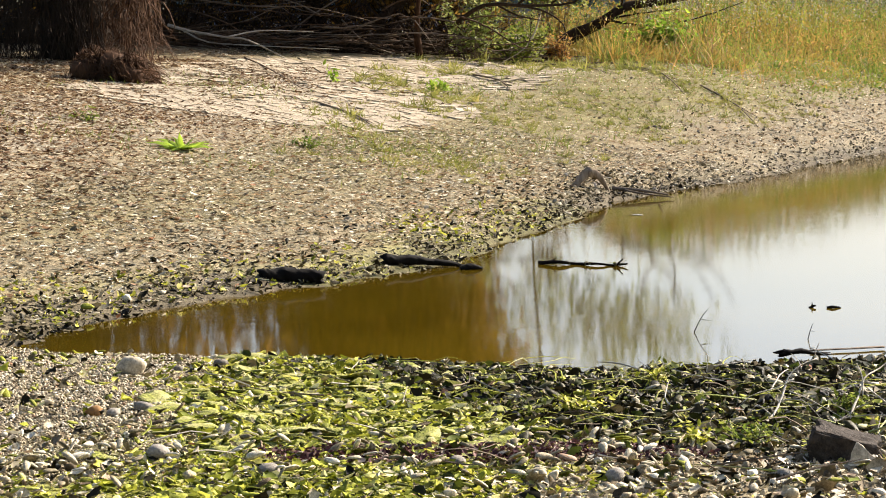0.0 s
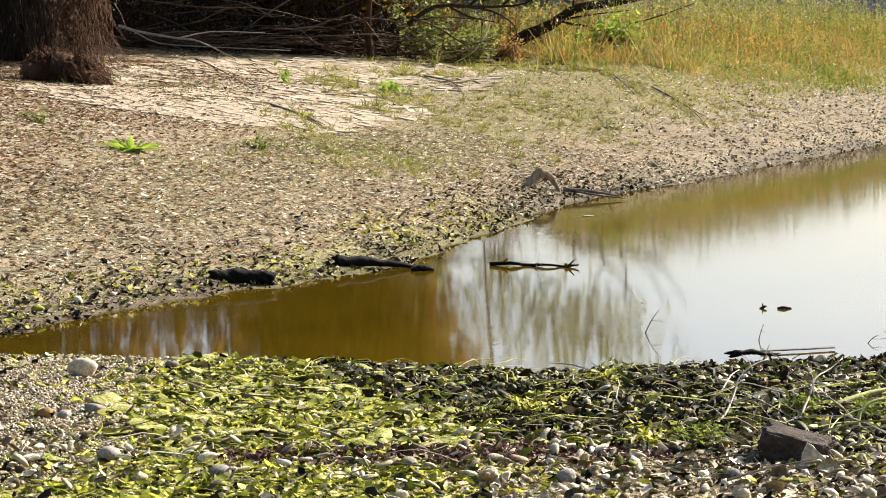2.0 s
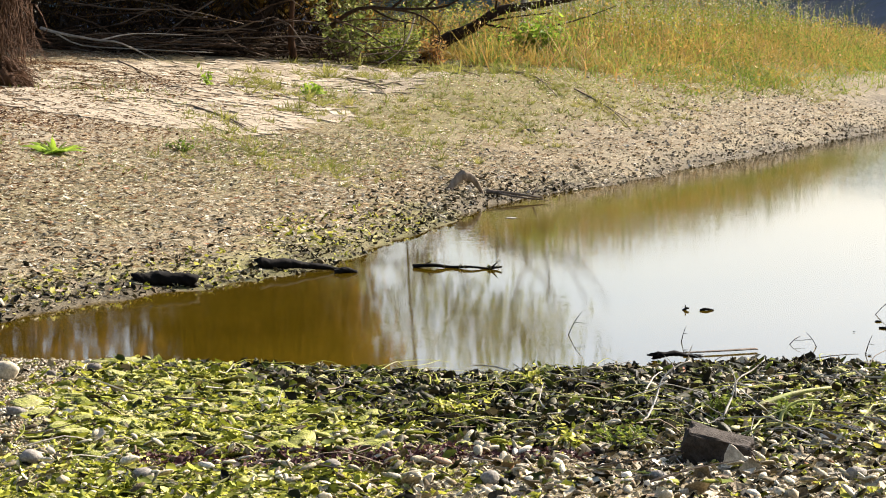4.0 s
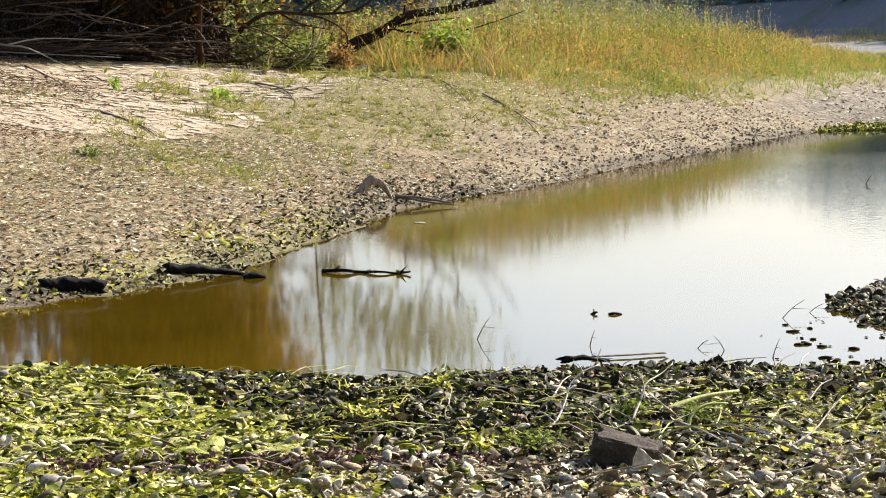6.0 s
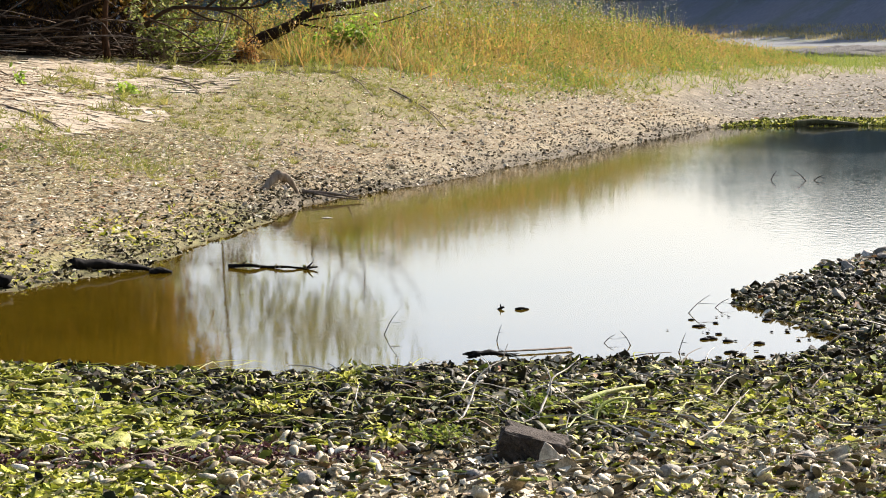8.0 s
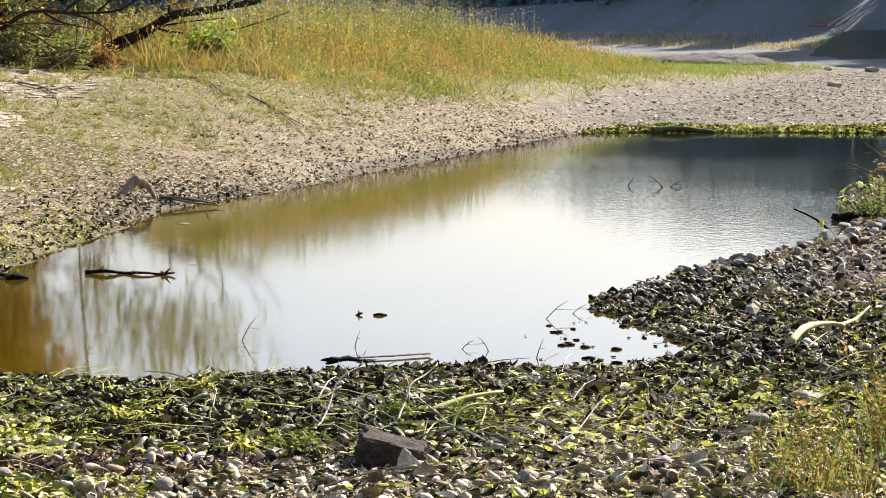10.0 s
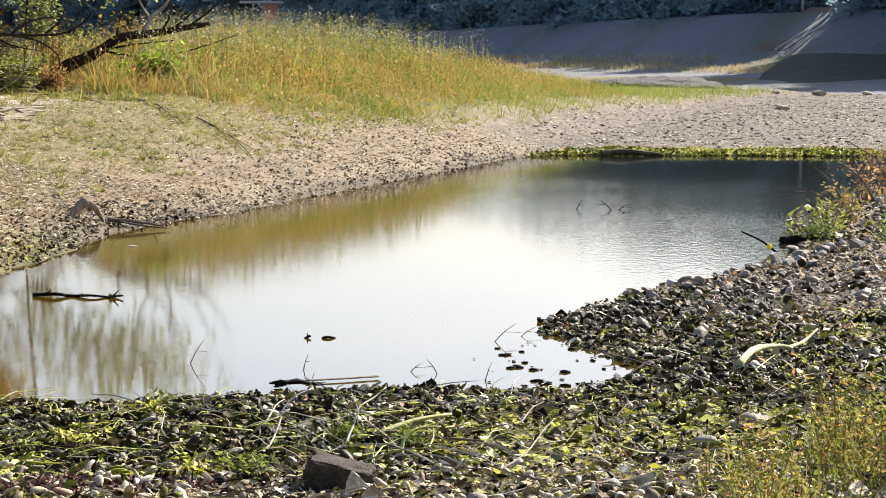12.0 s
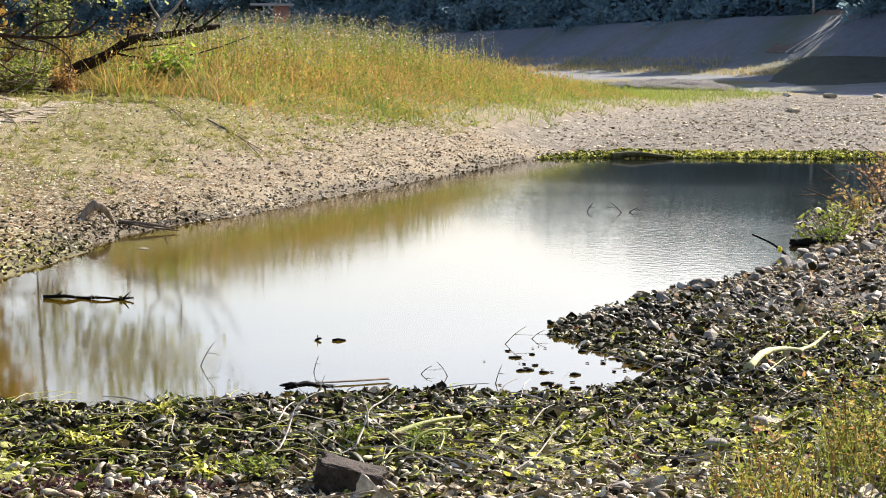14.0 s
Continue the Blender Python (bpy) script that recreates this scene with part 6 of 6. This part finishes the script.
for i, (x, y, dx, dz) in enumerate([(1.52, 15.7, 0.14, 0.10), (1.7, 16.0, 0.1, 0.05), (1.1, 14.1, -0.06, 0.07), (0.42, 14.3, 0.03, 0.08), (-0.16, 14.6, 0.08, 0.12), (4.08, 29.2, -0.14, 0.11), (4.14, 29.3, 0.12, 0.05), (3.72, 29.4, 0.07, 0.09), (0.95, 14.2, 0.07, 0.04), (1.3, 13.8, 0.04, 0.09)]):
    branch("water_twig", "thin bare twig poking out of the water", [[(x, y, -0.02), (x + dx * 0.5, y, dz * 0.55), (x + dx, y + 0.02, dz)], [(x + dx * 0.5, y, dz * 0.55), (x + dx * 1.3, y, dz * 0.5)]], SOAKED, 0.003 if y < 20 else 0.006, category="twig")
for i in range(60):
    x, y = g5.uniform(1.3, 2.2), g5.uniform(13.3, 15.6)
    s = 0.01 + 0.045 * g5.uniform() ** 2
    rock("wet_clod", "small dark wet clod in shallow water", (x, y, 0.004), (s * 1.6, s, s * 0.4), 150 + i, SOAKED, g5.uniform(0, 360), sub=1, group="clods in the shallows")


def build_weeds():
    """Reddish and green weeds close by, each stalk a stem with small leaves."""
    g = np.random.default_rng(33)
    geos, leaves, tint = [], [], []
    hubs = np.c_[g.uniform(1.3, 3.7, 70), g.uniform(8.4, 11.6, 70)]
    hubs = hubs[hubs[:, 0] > 1.15 + (hubs[:, 1] - 8.6) * 0.6]
    for i in range(440):
        x, y = hubs[g.integers(len(hubs))] + g.normal(size=2) * 0.09
        h = g.uniform(0.08, 0.5) * g.uniform(0.5, 1.0)
        p = np.array([x, y, 0.08])
        q = p + np.array([g.normal() * 0.3 * h, g.normal() * 0.3 * h, h])
        st = [p, (p + q) / 2 + g.normal(size=3) * 0.02, q]
        geos.append(tube(st, 0.003, 0.0012, 3, 5))
        line = spline(st, 40)
        k = g.integers(4, 40, int(60 * h / 0.4) + 3)
        leaves.append(line[k] + g.normal(size=(len(k), 3)) * 0.018)
        tint.append(np.full(len(k), g.uniform() + 0.25 * (h > 0.25)))
    k = hubs[g.integers(len(hubs), size=420)] + g.normal(size=(420, 2)) * 0.13
    h = g.uniform(0.08, 0.3, 420)
    stuff("weed_grass", scatter([tuft_shape(60 + i, 9, 0.03, 0.7) for i in range(4)], np.c_[k, np.full(420, 0.09)], np.c_[h, h, h], g.uniform(0, 6.28, 420), g.normal(0, 0.1, 420), g.normal(0, 0.1, 420)), WEEDLEAF, "yellow-green grass blades among near weeds", "grass")
    stuff("weed_stems", join(geos), RUST, "thin reddish weed stems on the near shore", "weeds")
    pos, tint = np.concatenate(leaves), np.concatenate(tint)
    for name, sel, mat, label in (("weed_leaves", tint < 1.08, WEEDLEAF, "small yellow-green weed leaves on the near shore"), ("red_weed_leaves", tint >= 1.08, RUST, "rust-red autumn weed leaves on the near shore")):
        q = pos[sel]
        n = len(q)
        stuff(name, scatter([leaf_shape(0.3, i) for i in range(4)], q, g.uniform(0.010, 0.032, n), g.uniform(0, 6.28, n), g.uniform(-1.0, 0.6, n), g.uniform(-0.8, 0.8, n)), mat, label, "weeds")


build_weeds()
for i, (x, y, n, t, m) in enumerate([(5.3, 25.2, 240, 0.3, GREENGRASS), (5.0, 24.2, 160, 0.2, GREENGRASS), (5.9, 27.0, 200, 0.35, DRYGRASS), (6.9, 30.6, 200, 0.5, RUST), (7.6, 32.4, 240, 0.6, RUST), (5.6, 23.8, 160, 0.18, GREENGRASS)]):
    bushy("shore_weed", "ragged green and brown weed on the spit", up(x + 0.2, y), n, 0.35, 0.06, m, t, 70 + i, 16)
log("shore_log", "dark wet log end at the spit's edge", [(4.86, 24.1, 0.02), (5.06, 24.2, 0.035), (5.3, 24.4, 0.03)], 0.05, 0.045, SOAKED, 9, 0.7, 0.5)

# dark reddish debris by the waterline shells
MAROON = leafy("maroon_scrap", [(0.0, (0.03, 0.014, 0.014)), (0.5, (0.085, 0.035, 0.035)), (0.85, (0.17, 0.085, 0.075)), (1.0, (0.42, 0.33, 0.27))], 0.7, 0.1)
lay_pieces("maroon_debris", 9000, (-1.9, 0.4, 9.2, 10.4), lambda x, y, z, s, d: ((x + 0.85) / 0.85) ** 2 + ((y - 9.85 - 0.12 * x) / 0.24) ** 2 + 0.5 * wave(x, y, 7.0) < 1.0, [flake_shape(i) for i in range(4)], 0.012, 0.05, MAROON, "patch of dark maroon dead weed", "weed", 1.0, 0.35, 0.6)
for i, (x, y, w) in enumerate([(0.74, 10.72, 0.14), (0.08, 10.1, 0.2), (0.5, 10.85, 0.1), (-0.1, 10.0, 0.15), (-0.55, 11.1, 0.2), (-0.3, 12.0, 0.18)]):
    bushy("algae_tuft", "vivid green tuft of fresh algae on the shells", up(x, y, 0.03), 160, w * 0.65, 0.03, GREENGRASS if i < 3 else ALGAE, 0.045, 200 + i, 6, "algae")

# dead branches and a bobber at the spit
for i, (x, y, h, dx) in enumerate([(6.3, 29.2, 0.45, -0.35), (6.9, 30.4, 0.5, -0.5), (7.2, 31.0, 0.55, 0.3), (6.0, 28.0, 0.3, -0.5), (7.6, 32.0, 0.6, -0.6)]):
    p = np.array(up(x + 0.25, y))
    branch("dead_branch", "bare dead branch standing in spit weeds", [[p, p + [dx * 0.4, 0, h * 0.6], p + [dx, 0.1, h]], [p + [dx * 0.4, 0, h * 0.6], p + [dx * 0.2, 0.1, h * 0.95]], [p + [dx * 0.7, 0.05, h * 0.8], p + [dx * 1.25, 0, h * 0.75]]], TWIG, 0.016)
bob = thing("fishing_float", "small yellow float on a dark stick", "float", (4.5, 22.9, 0.0))
part("stick", tube([(0.1, 0, -0.03), (-0.05, 0, 0.09), (-0.22, 0.05, 0.17)], 0.012, 0.007, 6), SOAKED, bob)
part("bobber", ball(2, 3, 0.1, (0.042, 0.042, 0.052))[0:2], leafy("yellow_paint", [(0.0, (0.75, 0.62, 0.02)), (1.0, (0.8, 0.66, 0.03))], 0.5, 0.0), bob, "yellow ball").location = (0.0, -0.02, 0.05)
